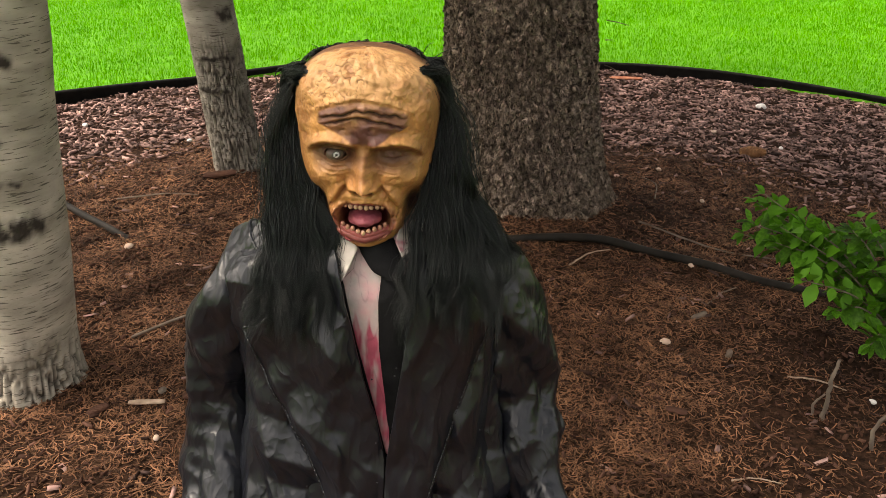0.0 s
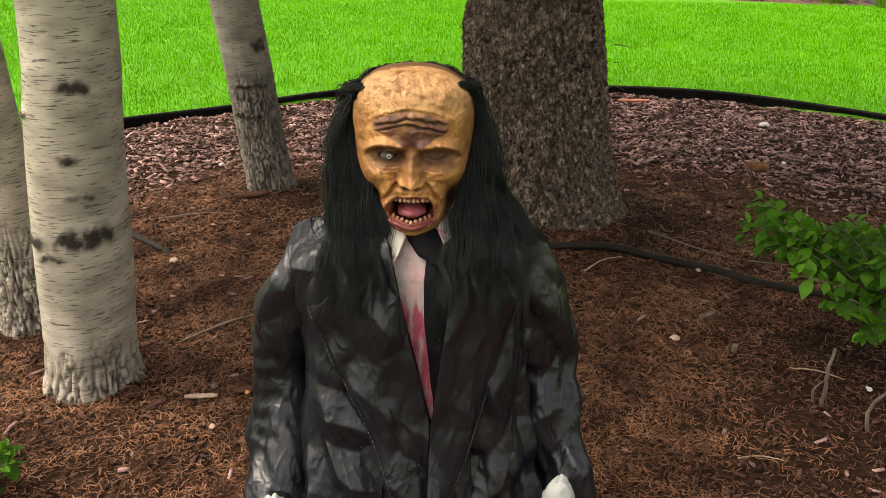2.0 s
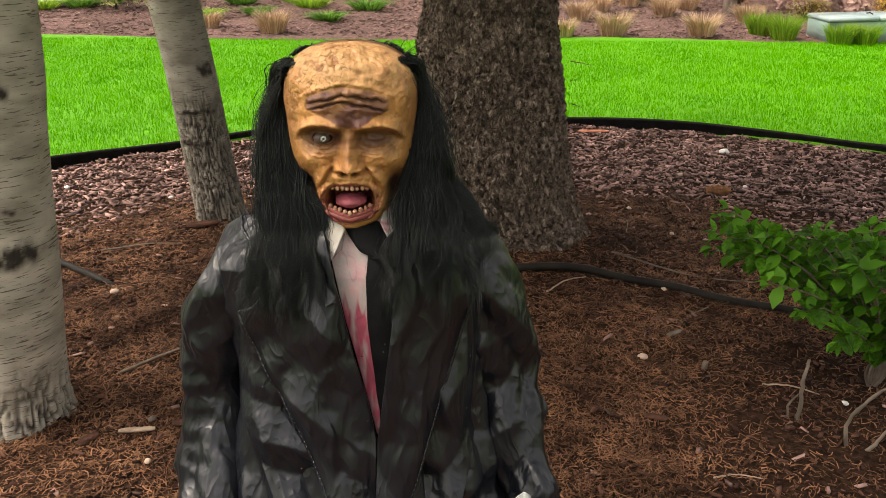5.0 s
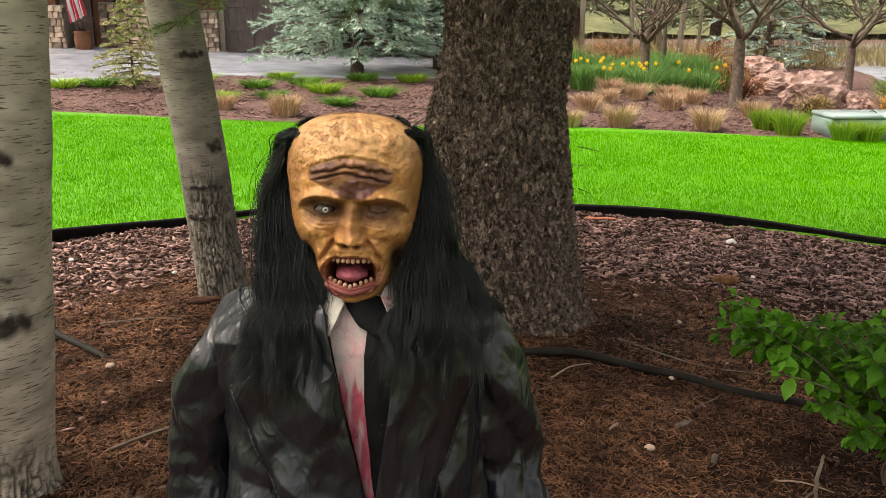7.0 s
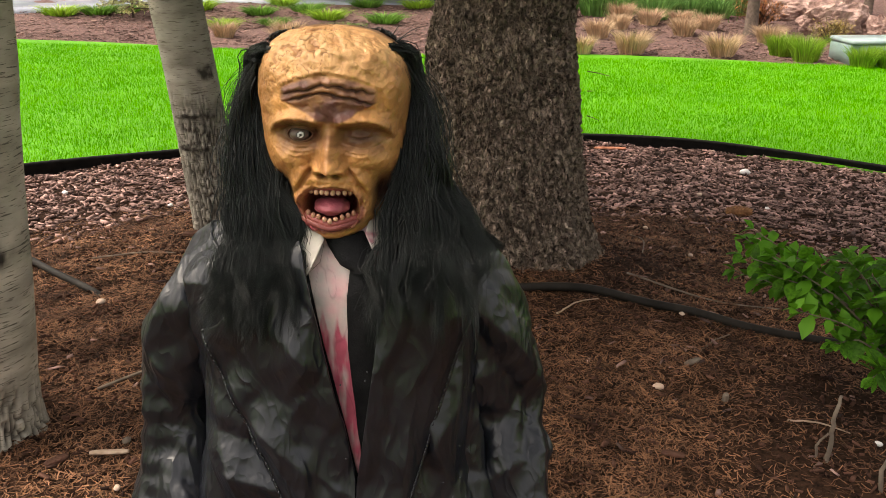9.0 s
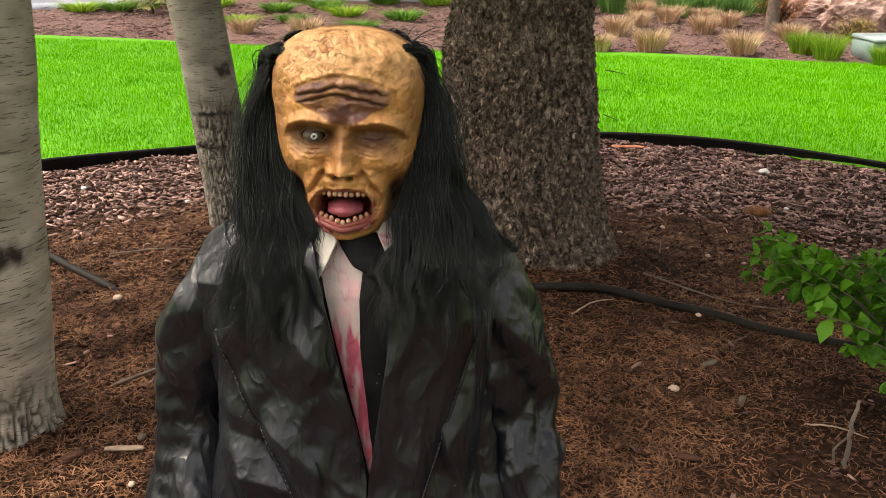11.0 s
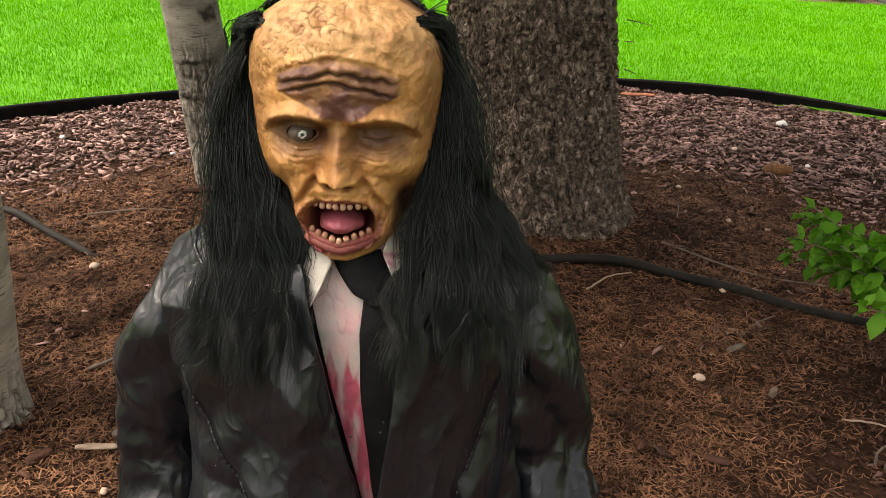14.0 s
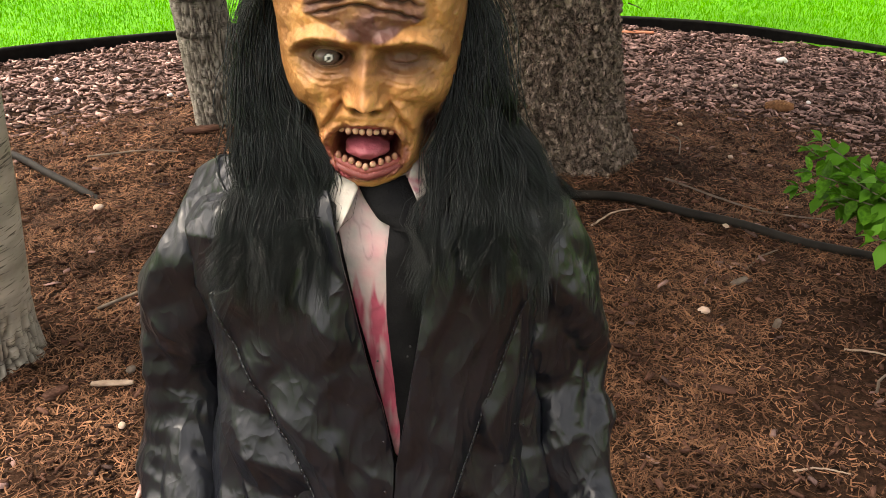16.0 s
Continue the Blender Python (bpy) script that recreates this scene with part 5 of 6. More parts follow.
def bare_tree(x, y, h0, r0, seed, label, spread=1.0):
    random.seed(seed)
    t = thing("garden_tree", (x, y, floor(x, y) - 0.04), label, "tree", "bare garden trees")
    g = Geo()
    g.tube([(0, 0, -0.02), (0.0, 0, 0.06), (0.01, 0, h0 * 0.5), (0, 0, h0), (0.01, 0, h0 + 0.2), (0.02, 0, h0 + 0.32)], [r0 * 1.5, r0 * 1.15, r0, r0 * 0.95, r0 * 0.6, r0 * 0.2], 12)
    g.obj("trunk", GREYBARK, t)
    b, tips = Geo(), []

    def limb(p, d, L, r, lev):
        pts = [p]
        for k in range(5):
            d = (d + Vector((random.gauss(0, 0.13), random.gauss(0, 0.13), random.gauss(0.04, 0.1)))).normalized()
            pts.append(pts[-1] + d * (L / 5))
        b.tube(pts, [r * (1 - 0.13 * k) for k in range(6)], 7 if lev < 2 else 5)
        if lev < 3:
            for k in range(3 if lev else 4):
                i = random.randint(2, 5)
                s = Vector((random.gauss(0, 1), random.gauss(0, 1), random.gauss(0.25, 0.5))).normalized()
                limb(pts[i], (d * 0.7 + s * 0.75).normalized(), L * random.uniform(0.5, 0.75), r * 0.5, lev + 1)
        else:
            tips.append(pts[-1])
    for k in range(6):
        a = k * 1.047 + random.uniform(-0.3, 0.3)
        el = random.uniform(0.35, 1.1)
        limb(Vector((0, 0, h0 + random.uniform(-0.05, 0.25))), Vector((math.cos(a) * spread, math.sin(a) * spread, el)).normalized(), random.uniform(1.1, 1.7), r0 * 0.5, 0)
    tagged(b.obj("crown_wood", GREYBARK, t), kind="stuff")
    lf = Geo()
    for p in tips:
        for _ in range(3):
            lf.leaf(p + Vector([random.gauss(0, 0.06) for _ in range(3)]), (random.gauss(0, 1), random.gauss(0, 1), random.gauss(0, 0.5)), (0, 0, 1), 0.03, 0.016)
    tagged(lf.obj("buds", LIMELEAF, t), kind="stuff")


bare_tree(5.53, 15.0, 1.15, 0.10, 3, "bare-branched garden tree standing among dry grass clumps")
bare_tree(4.5, 17.4, 0.95, 0.09, 8, "bare-branched garden tree rising from the daffodils")
bare_tree(9.2, 18.4, 0.9, 0.09, 14, "bare-branched garden tree behind the boulders")
bare_tree(11.0, 17.0, 1.1, 0.09, 17, "bare-branched garden tree near the road")
bare_tree(5.6, 20.0, 1.3, 0.05, 21, "slim bare tree behind the daffodil bed")
random.seed(44)


def rock(x, y, rad, rot, seed, label):
    g = Geo()
    R = Matrix.Rotation(radians(rot), 3, "Z")
    n, m = 90, 60
    rows = []
    for i in range(m + 1):
        th = math.pi * i / m
        row = []
        for j in range(n):
            ph = 2 * math.pi * j / n
            d = Vector((math.sin(th) * math.cos(ph), math.sin(th) * math.sin(ph), -math.cos(th)))
            f, _ = noise.voronoi(d * 1.9 + Vector((seed, 0, 0)))
            f2, _ = noise.voronoi(d * 4.5 + Vector((seed, 5, 0)))
            k = 0.70 + 0.42 * f[0] + 0.16 * f2[0] + 0.10 * noise.fractal(d * 4 + Vector((seed, 2, 0)), 1, 2, 5)
            row.append(tuple(R @ Vector((d.x * rad[0], d.y * rad[1], d.z * rad[2])) * k))
        rows.append(row)
    g.grid(rows, True)
    ob = g.obj("boulder", ROCK, smooth=False)
    ob.location = (x, y, floor(x, y) + rad[2] * 0.45)
    return tagged(ob, label, "boulder", "garden boulders")


rock(7.1, 15.3, (0.60, 0.42, 0.46), 15, 1.0, "large pinkish granite boulder in the far bed")
rock(7.2, 17.2, (0.55, 0.35, 0.30), -5, 4.0, "flat-topped pink stone behind a larger boulder")
rock(7.72, 15.0, (0.24, 0.24, 0.26), 40, 7.0, "small rounded pink boulder beside a larger one")
rock(8.2, 21.0, (0.6, 0.5, 0.35), 10, 9.0, "pale stone far back in the garden")


def bush(name, x, y, r, h, n, material, label, seed, ll=0.05):
    random.seed(seed)
    t = thing(name, (x, y, floor(x, y) - 0.02), label, "shrub", "garden shrubs")
    g, lf = Geo(), Geo()
    for k in range(30):
        a, e = random.random() * 6.283, random.uniform(0.2, 1.0)
        tip = Vector((math.cos(a) * r * e, math.sin(a) * r * e, h * random.uniform(0.6, 1.0) * (1.1 - 0.4 * e)))
        g.tube([(0, 0, 0), tuple(tip * 0.5 + Vector((0, 0, h * 0.1))), tuple(tip)], [0.012, 0.008, 0.002], 4)
        for q in range(n):
            p = tip * random.uniform(0.35, 1.0) + Vector([random.gauss(0, r * 0.12) for _ in range(3)])
            p.z = max(p.z, 0.02)
            lf.leaf(p, (random.gauss(0, 1), random.gauss(0, 1), random.gauss(0.5, 0.6)), (0, 0, 1), ll, ll * 0.4)
    tagged(g.obj("stems", GREYBARK, t), kind="stuff")
    tagged(lf.obj("foliage", material, t), kind="stuff")


bush("rust_shrub", 6.0, 15.9, 0.42, 0.75, 60, RUST, "rust-brown twiggy shrub beside a boulder", 1)
bush("rust_shrub", 6.4, 17.8, 0.4, 0.9, 50, RUST, "rust-brown shrub behind the boulders", 2)
bush("tan_shrub", 6.6, 14.3, 0.38, 0.42, 50, mat("olive_tan_leaves", (0.20, 0.16, 0.05), (0.42, 0.30, 0.10), 4, 0.8, 0, island=0.4), "olive-tan low shrub before the boulder", 3)
bush("gold_shrub", 8.2, 14.6, 0.4, 0.5, 50, mat("gold_leaves", (0.38, 0.22, 0.03), (0.62, 0.36, 0.06), 4, 0.8, 0, island=0.4), "golden-orange shrub near the utility box", 4)
bush("green_shrub", 9.0, 16.0, 0.6, 0.7, 60, GREENLEAF, "loose green shrub behind the boulders", 5)
bush("rust_shrub", 3.0, 22.0, 0.8, 0.8, 60, RUST, "rust-coloured brush behind the daffodils", 6)
bush("rust_shrub", 5.0, 22.8, 0.8, 0.8, 60, RUST, "rust-coloured brush at the foot of the wood", 7)
bush("flowering_shrub", -8.3, 17.9, 0.4, 0.5, 50, GREENLEAF, "leafy shrub with pale flowers beside the driveway", 8)
bush("rust_shrub", 7.5, 22.5, 0.9, 0.9, 60, RUST, "dry rust-coloured brush by the road", 9)


def utility_box():
    x, y = 6.72, 12.6
    t = thing("utility_box", (x, y, floor(x, y) - 0.02), "pale green metal utility box low in the grass", "utility box", rz=-2)
    g = Geo()
    g.box((0, 0, 0.16), (1.45, 0.75, 0.32), None, 0, 0.02)
    g.obj("body", BOXGREEN, t)
    for s in (-1, 1):
        l = Geo()
        l.box((s * 0.366, 0, 0.35), (0.725, 0.82, 0.06), None, 0, 0.02)
        # lid colour a step lighter than the body, and less rough
        l.obj("lid", mat("lid_pale_green", (0.24, 0.33, 0.34), (0.34, 0.42, 0.43), 3, 0.25, 0.1, 40), t, "paler, smoother lid")
    h = Geo()
    h.tube([(0.03, -0.1, 0.385), (0.03, 0, 0.402), (0.03, 0.1, 0.385)], 0.008, 6)
    h.obj("handle", PLASTIC, t)


utility_box()


# ---- house across the drive ----
def house():
    z = 0.6
    t = thing("house", (0, 0, 0), "stone and timber house with a dark garage door", "house")

    def box(name, c, size, m, parent=t, bevel=0.0, label=""):
        g = Geo()
        g.box((0, 0, 0), size, None, 0, bevel)
        o = g.obj(name, m, parent, label, smooth=False)
        o.location = c
        return o
    # garage front: two piers, lintel and the wall round the door
    box("wall", (-2.4, 23.75, z + 3.0), (6.9, 0.3, 0.9), TIMBER)
    box("wall", (-5.62, 23.75, z + 1.25), (0.46, 0.3, 2.6), TIMBER)
    box("wall", (0.6, 23.75, z + 1.25), (0.9, 0.3, 2.6), TIMBER)
    box("wall", (-2.4, 30, z + 1.7), (6.9, 0.3, 3.4), TIMBER)
    box("wall", (1.0, 26.9, z + 1.7), (0.3, 6.0, 3.4), TIMBER)
    box("door_frame", (-5.32, 23.6, z + 1.25), (0.14, 0.12, 2.6), TRIM, bevel=0.01)
    box("door_frame", (0.1, 23.6, z + 1.25), (0.14, 0.12, 2.6), TRIM, bevel=0.01)
    d = box("garage_door", (-2.6, 23.72, z + 1.22), (5.3, 0.08, 2.44), DOORWOOD, label="dark stained panelled double door")
    for i in range(8):
        for j in range(4):
            x0, z0 = -5.25 + 0.66 * (i + 0.5), z + 0.02 + 0.61 * (j + 0.5)
            for dx, dz, sx, sz in ((-0.29, 0, 0.08, 0.61), (0.29, 0, 0.08, 0.61), (0, 0.27, 0.5, 0.07), (0, -0.27, 0.5, 0.07)):
                p = box("panel_rail", (x0 + dx + 2.6, -0.055, z0 + dz - z - 1.22), (sx, 0.035, sz), DOORWOOD, d)
    for dx in (0.0, 0.14):
        p = box("door_handle", (-3.95 + dx + 2.6, -0.09, -0.15), (0.03, 0.05, 0.28), PLASTIC, d, 0.008)
    # porch wall, window and posts
    pw = box("wall", (-10.2, 25.6, z + 1.7), (9.0, 0.3, 3.4), TIMBER)
    box("wall", (-5.85, 24.7, z + 1.7), (0.25, 1.8, 3.4), TIMBER)
    box("wall", (-14.6, 28, z + 1.7), (0.3, 5.0, 3.4), TIMBER)
    w = box("window", (-8.2, 25.42, z + 1.9), (1.3, 0.06, 1.3), GLASS)
    for dx, dz, sx, sz in ((-0.66, 0, 0.08, 1.42), (0.66, 0, 0.08, 1.42), (0, 0.68, 1.32, 0.08), (0, -0.68, 1.32, 0.08), (0, 0, 0.04, 1.3)):
        box("window_frame", (dx, -0.03, dz), (sx, 0.08, sz), DOORWOOD, w)
    box("door", (-9.9, 25.42, z + 1.05), (1.0, 0.08, 2.1), DOORWOOD)
    box("porch_floor", (-9.5, 24.2, z + 0.03), (7.2, 2.6, 0.12), CONCRETE)
    box("porch_beam", (-9.5, 23.2, z + 3.1), (8.0, 0.35, 0.5), TIMBER)
    # stone-faced piers and plinths, stone by stone
    for cx, wd, y0, ht in ((-9.5, 0.85, 23.0, 1.15), (-7.25, 0.85, 23.0, 1.15), (-8.4, 1.4, 25.2, 1.35), (-5.62, 0.46, 23.55, 1.1), (-6.6, 0.9, 24.9, 1.2)):
        dpt = wd * 0.85 if wd == 0.85 else 0.2
        pier = Geo()
        pier.box((0, 0, ht / 2), (wd, dpt, ht), None, 0, 0.01, 0.82 if wd == 0.85 else 1.0)
        pr = pier.obj("stone_pier", MORTAR, t)
        pr.location = (cx, y0, z)
        zz = 0.02
        while zz < ht - 0.08:
            hh = random.uniform(0.10, 0.2)
            k = 1 - (0.18 * zz / ht if wd == 0.85 else 0)
            xx = -wd / 2 * k
            while xx < wd / 2 * k - 0.05:
                ww = min(random.uniform(0.12, 0.3), wd / 2 * k - xx)
                s = Geo()
                s.box((0, 0, 0), (ww - 0.006, 0.07 + random.uniform(0, 0.05), hh - 0.006), Euler((random.gauss(0, 0.05), random.gauss(0, 0.09), random.gauss(0, 0.06))).to_matrix(), 0, 0.022, random.uniform(0.8, 1.0))
                so = s.obj("stone", STONE, pr, smooth=False)
                so.location = (xx + ww / 2, -dpt / 2 * k - 0.012 * random.random(), zz + hh / 2)
                xx += ww
            zz += hh
        if wd == 0.85:
            box("pier_cap", (cx, y0, z + ht + 0.035), (wd * 0.95, dpt * 0.95, 0.07), MORTAR, bevel=0.01)
            box("post", (cx, y0, z + 2.0), (0.26, 0.26, 1.75), TIMBER, bevel=0.01)
    # roof
    r = Geo()
    for x0, x1 in ((-15.2, 1.6),):
        P = [[(x0, 22.3, z + 3.2), (x1, 22.3, z + 3.2)], [(x0, 26.8, z + 5.6), (x1, 26.8, z + 5.6)], [(x0, 31.0, z + 3.2), (x1, 31.0, z + 3.2)], [(x0, 31.0, z + 3.05), (x1, 31.0, z + 3.05)], [(x0, 26.8, z + 5.4), (x1, 26.8, z + 5.4)], [(x0, 22.3, z + 3.05), (x1, 22.3, z + 3.05)], [(x0, 22.3, z + 3.2), (x1, 22.3, z + 3.2)]]
        r.grid(P)
    r.obj("roof", ROOFING, t, smooth=False)


house()


def flag():
    t = thing("flag", (-8.75, 22.3, 0.5), "red and white striped flag hanging from the porch", "flag")
    red, white = mat("flag_red", (0.5, 0.03, 0.06), (0.6, 0.05, 0.08), 9, 0.7, 0.1), mat("flag_white", (0.7, 0.68, 0.68), (0.8, 0.78, 0.78), 9, 0.7, 0.1)
    p = Geo()
    p.tube([(-0.05, 0.55, 2.1), (-0.05, -0.5, 2.75)], 0.015, 8)
    p.obj("pole", TIMBER, t)
    for k in range(9):
        g = Geo()
        rows = []
        for i in range(26):
            s = i / 25
            row = []
            for q in range(4):
                u = (k + q / 3) / 9
                x = -0.15 + 0.30 * u + 0.26 * s
                row.append((x, -0.42 + 0.25 * u + 0.06 * math.sin(u * 16 + s * 4), 2.62 - 0.16 * u - 1.75 * s + 0.35 * u * s))
            rows.append(row)
        g.grid(rows)
        g.obj("stripe", white if k % 2 else red, t)


flag()


def planter():
    t = thing("planter", (-8.62, 22.5, 0.62), "brown glazed pot with bare twigs on the porch", "planter")
    g = Geo()
    prof = [(0.16, 0), (0.2, 0.1), (0.22, 0.35), (0.2, 0.5), (0.23, 0.54), (0.2, 0.55), (0.17, 0.45)]
    g.grid([[(r * math.cos(a), r * math.sin(a), z) for a in np.linspace(0, 6.283, 24, endpoint=False)] for r, z in prof], True)
    g.obj("pot", TIMBER, t)
    s = Geo()
    for k in range(26):
        a, e = random.random() * 6.283, random.uniform(0.1, 0.55)
        s.tube([(0, 0, 0.4), (math.cos(a) * e * 0.4, math.sin(a) * e * 0.4, 0.8), (math.cos(a) * e, math.sin(a) * e, random.uniform(0.9, 1.25))], [0.01, 0.007, 0.002], 4)
    tagged(s.obj("twigs", GREYBARK, t), kind="stuff")


planter()


def wood_behind():
    """Pale aspen stems and brush at the foot of the far wood."""
    for k in range(16):
        x, y = random.uniform(1.0, 9.5), random.uniform(25.5, 30)
        t = thing("far_aspen", (x, y, floor(x, y) - 0.05), "pale slender aspen stem in the far wood", "tree", "aspens of the far wood")
        g = Geo()
        r = random.uniform(0.05, 0.12)
        g.tube([(0, 0, 0), (random.gauss(0, 0.1), 0, 3), (random.gauss(0, 0.2), 0, 7)], [r, r * 0.8, r * 0.3], 8)
        g.obj("trunk", FARASPEN, t)
        lf = Geo()
        for _ in range(120):
            lf.leaf((random.gauss(0, 0.7), random.gauss(0, 0.7), random.uniform(2.5, 7)), (random.gauss(0, 1), random.gauss(0, 1), random.gauss(0, 1)), (0, 0, 1), 0.09, 0.06)
        tagged(lf.obj("crown", LIMELEAF, t), kind="stuff")
    n = 36000
    p = np.random.rand(n, 3) * (34, 13, 1) + (-2, 23.6, 0)
    p[:, 2] = height(p[:, 0], p[:, 1])
    hh = np.random.uniform(0.1, 1.1, n) * np.random.rand(n)
    V = np.zeros((n, 3, 3))
    a = np.random.rand(n) * 6.283
    w = np.stack([np.cos(a), np.sin(a), 0 * a], 1) * 0.014
    V[:, 0], V[:, 1] = p - w, p + w
    V[:, 2] = p + np.stack([np.random.normal(0, 0.35, n), np.random.normal(0, 0.35, n), hh], 1)
    tagged(new("far_brush", bulk("far_brush", V, 3, [(0, 1, 2)], mat("brush", (0.17, 0.14, 0.065), (0.42, 0.34, 0.18), 0.6, 0.9, 0, island=0.4))), "tan and olive brush at the foot of the wood", "brush", kind="stuff")


FARASPEN = mat("far_aspen_bark", (0.38, 0.34, 0.28), (0.58, 0.53, 0.45), 5, 0.9, 0.3, 30)
wood_behind()


def ridge_line():
    """Wooded rise that closes the view."""
    g = Geo()
    rows = []
    for i in range(14):
        row = []
        for k in range(160):
            a = 2 * math.pi * k / 160
            r = 75 + i * 9
            h = 0.5 + 13 * math.sin(i / 13 * math.pi / 2) * (0.9 + 0.4 * noise.noise(Vector((math.cos(a) * 3, math.sin(a) * 3, 0.5))))
            row.append((r * math.cos(a), r * math.sin(a), h + 0.8 * noise.noise(Vector((a * 30, i * 0.9, 0)))))
        rows.append(row)
    g.grid(rows, True)
    tagged(g.obj("far_hill", mat("far_woods", (0.055, 0.065, 0.028), (0.16, 0.165, 0.075), 0.3, 0.95, 0.8, 1.5, dist=0.5)), "wooded rise far behind the house", "hill", kind="structure")


ridge_line()


# ---- near plants and small things in the bed ----
random.seed(77)
SHRUBLEAF = mat("shrub_leaves", (0.030, 0.105, 0.006), (0.085, 0.235, 0.015), 6, 0.5, 0.2, 60, obrand=0.5, transl=0.4, spec=0.2)
STEM = mat("grey_stems", (0.09, 0.07, 0.055), (0.22, 0.175, 0.14), 20, 0.85, 0.4, 120)


def leaf_meshes():
    out = []
    for fold, droop, w in ((0.25, 0.08, 0.62), (0.2, 0.2, 0.56), (0.3, 0.12, 0.66)):
        g = Geo()
        rows = []
        for t, ww in ((0, 0.03), (0.12, 0.5), (0.3, 0.88), (0.5, 1.0), (0.72, 0.8), (0.88, 0.42), (1, 0.02)):
            rows.append([(t, e * w * ww / 2, abs(e) * fold * w * ww / 2 - droop * t * t) for e in (-1, -0.5, 0, 0.5, 1)])
        g.grid(rows)
        out.append(g.mesh("leaf", [SHRUBLEAF]))
    return out


LEAVES = leaf_meshes()


def leafy_shrub(x, y, stems, label, leaf, n_pairs, singles):
    """The first leaves of each stem are parts; those past that are one joined part."""
    t = thing("leafy_shrub", (x, y, floor(x, y) - 0.015), label, "shrub", "leafy shrubs in the bed")
    rest = Geo()
    placed = 0
    for pts in stems:
        S = spline(pts, 24)
        g = Geo()
        g.tube(S, [0.006 * (1 - 0.8 * k / 23) for k in range(24)], 6)
        g.obj("stem", STEM, t)
        spots = []
        for k in range(n_pairs):
            u = 0.34 + 0.66 * (k + 0.5) / n_pairs
            i = min(22, int(u * 23))
            p, d = Vector(S[i]), (Vector(S[i + 1]) - Vector(S[i])).normalized()
            o = Matrix.Rotation(k * 1.571 + random.uniform(-.3, .3), 3, d) @ d.orthogonal().normalized()
            for s in (-1, 1):
                spots.append((p, (o * s + d * 0.35 + Vector((0, 0, 0.15))).normalized(), leaf * random.uniform(0.7, 1.15) * (0.75 + 0.4 * u)))
        for _ in range(4):
            spots.append((Vector(S[23]), ((Vector(S[23]) - Vector(S[21])).normalized() + Vector([random.gauss(0, 0.6) for _ in range(3)])).normalized(), leaf * 0.7))
        spots.reverse()
        for p, dd, L in spots:
            up = Vector((0, 0, 1)) + Vector([random.gauss(0, 0.25) for _ in range(3)])
            sd = up.cross(dd).normalized()
            n = dd.cross(sd)
            if placed < singles:
                placed += 1
                ob = new("leaf", LEAVES[placed % 3])
                ob.parent = t
                ob.matrix_basis = Matrix(((dd.x * L, sd.x * L, n.x * L, p.x), (dd.y * L, sd.y * L, n.y * L, p.y), (dd.z * L, sd.z * L, n.z * L, p.z), (0, 0, 0, 1)))
            else:
                rest.leaf(p, dd, n, L, L * 0.58, 0, 0.3, 0.25)
    if rest.v:
        tagged(rest.obj("foliage", SHRUBLEAF, t), kind="stuff")
    return t


st = []
for k in range(44):
    a = random.uniform(-1, 1)
    tipx, tipy = random.uniform(-0.42, 0.55), random.uniform(-0.22, 0.34)
    tipz = random.uniform(0.36, 0.64) - 0.16 * max(0, -tipx) + 0.05 * max(0, tipx)
    if tipx < -0.1 and tipz < 0.30 - 0.6 * tipx * 0.2:
        tipz += 0.18
    st.append([(0.12 + 0.015 * a, 0.06, 0), (0.12 + 0.012 * a, 0.05, 0.12), (0.05 + tipx * 0.55, tipy * 0.6, 0.14 + tipz * 0.5), (tipx, tipy, tipz)])
front_stems = []
for tip in ((-0.44, 0.05, 0.56), (-0.38, 0.0, 0.52), (-0.30, 0.02, 0.56), (-0.20, -0.05, 0.58), (-0.22, -0.1, 0.36), (-0.15, -0.18, 0.30), (-0.05, -0.12, 0.55), (-0.32, 0.1, 0.46)):
    front_stems.append([(0.12, 0.05, 0), (0.115, 0.04, 0.13), (tip[0] * 0.55, tip[1] * 0.7, 0.12 + tip[2] * 0.62), tip])
leafy_shrub(1.30, 2.14, front_stems + st, "broad-leaved green shrub growing from the needle mulch", 0.056, 14, 300)
st = []
for k in range(14):
    a = random.random() * 6.283
    e = random.uniform(0.03, 0.15)
    st.append([(0, 0, 0), (math.cos(a) * e * 0.4, math.sin(a) * e * 0.4, 0.06), (math.cos(a) * e * 0.8, math.sin(a) * e * 0.8, 0.12), (math.cos(a) * e, math.sin(a) * e, random.uniform(0.12, 0.19))])
leafy_shrub(-1.27, 1.45, st, "small bright green shrub at the foot of an aspen", 0.045, 7, 200)


def stalk(name, pts, r, label, category, material=STEM):
    g = Geo()
    S = spline(pts, 20)
    r = r * 0.7
    g.tube([(p[0] + random.gauss(0, r * 0.25), p[1] + random.gauss(0, r * 0.25), p[2]) for p in S], [r * (1 - 0.4 * k / 19) * random.uniform(0.88, 1.12) for k in range(20)], 7)
    return tagged(g.obj(name, material), label, category, "dead stems" if name == "dead_stem" else "sticks")


def gz(x, y, dz=0.0):
    return (x, y, floor(x, y) + dz)


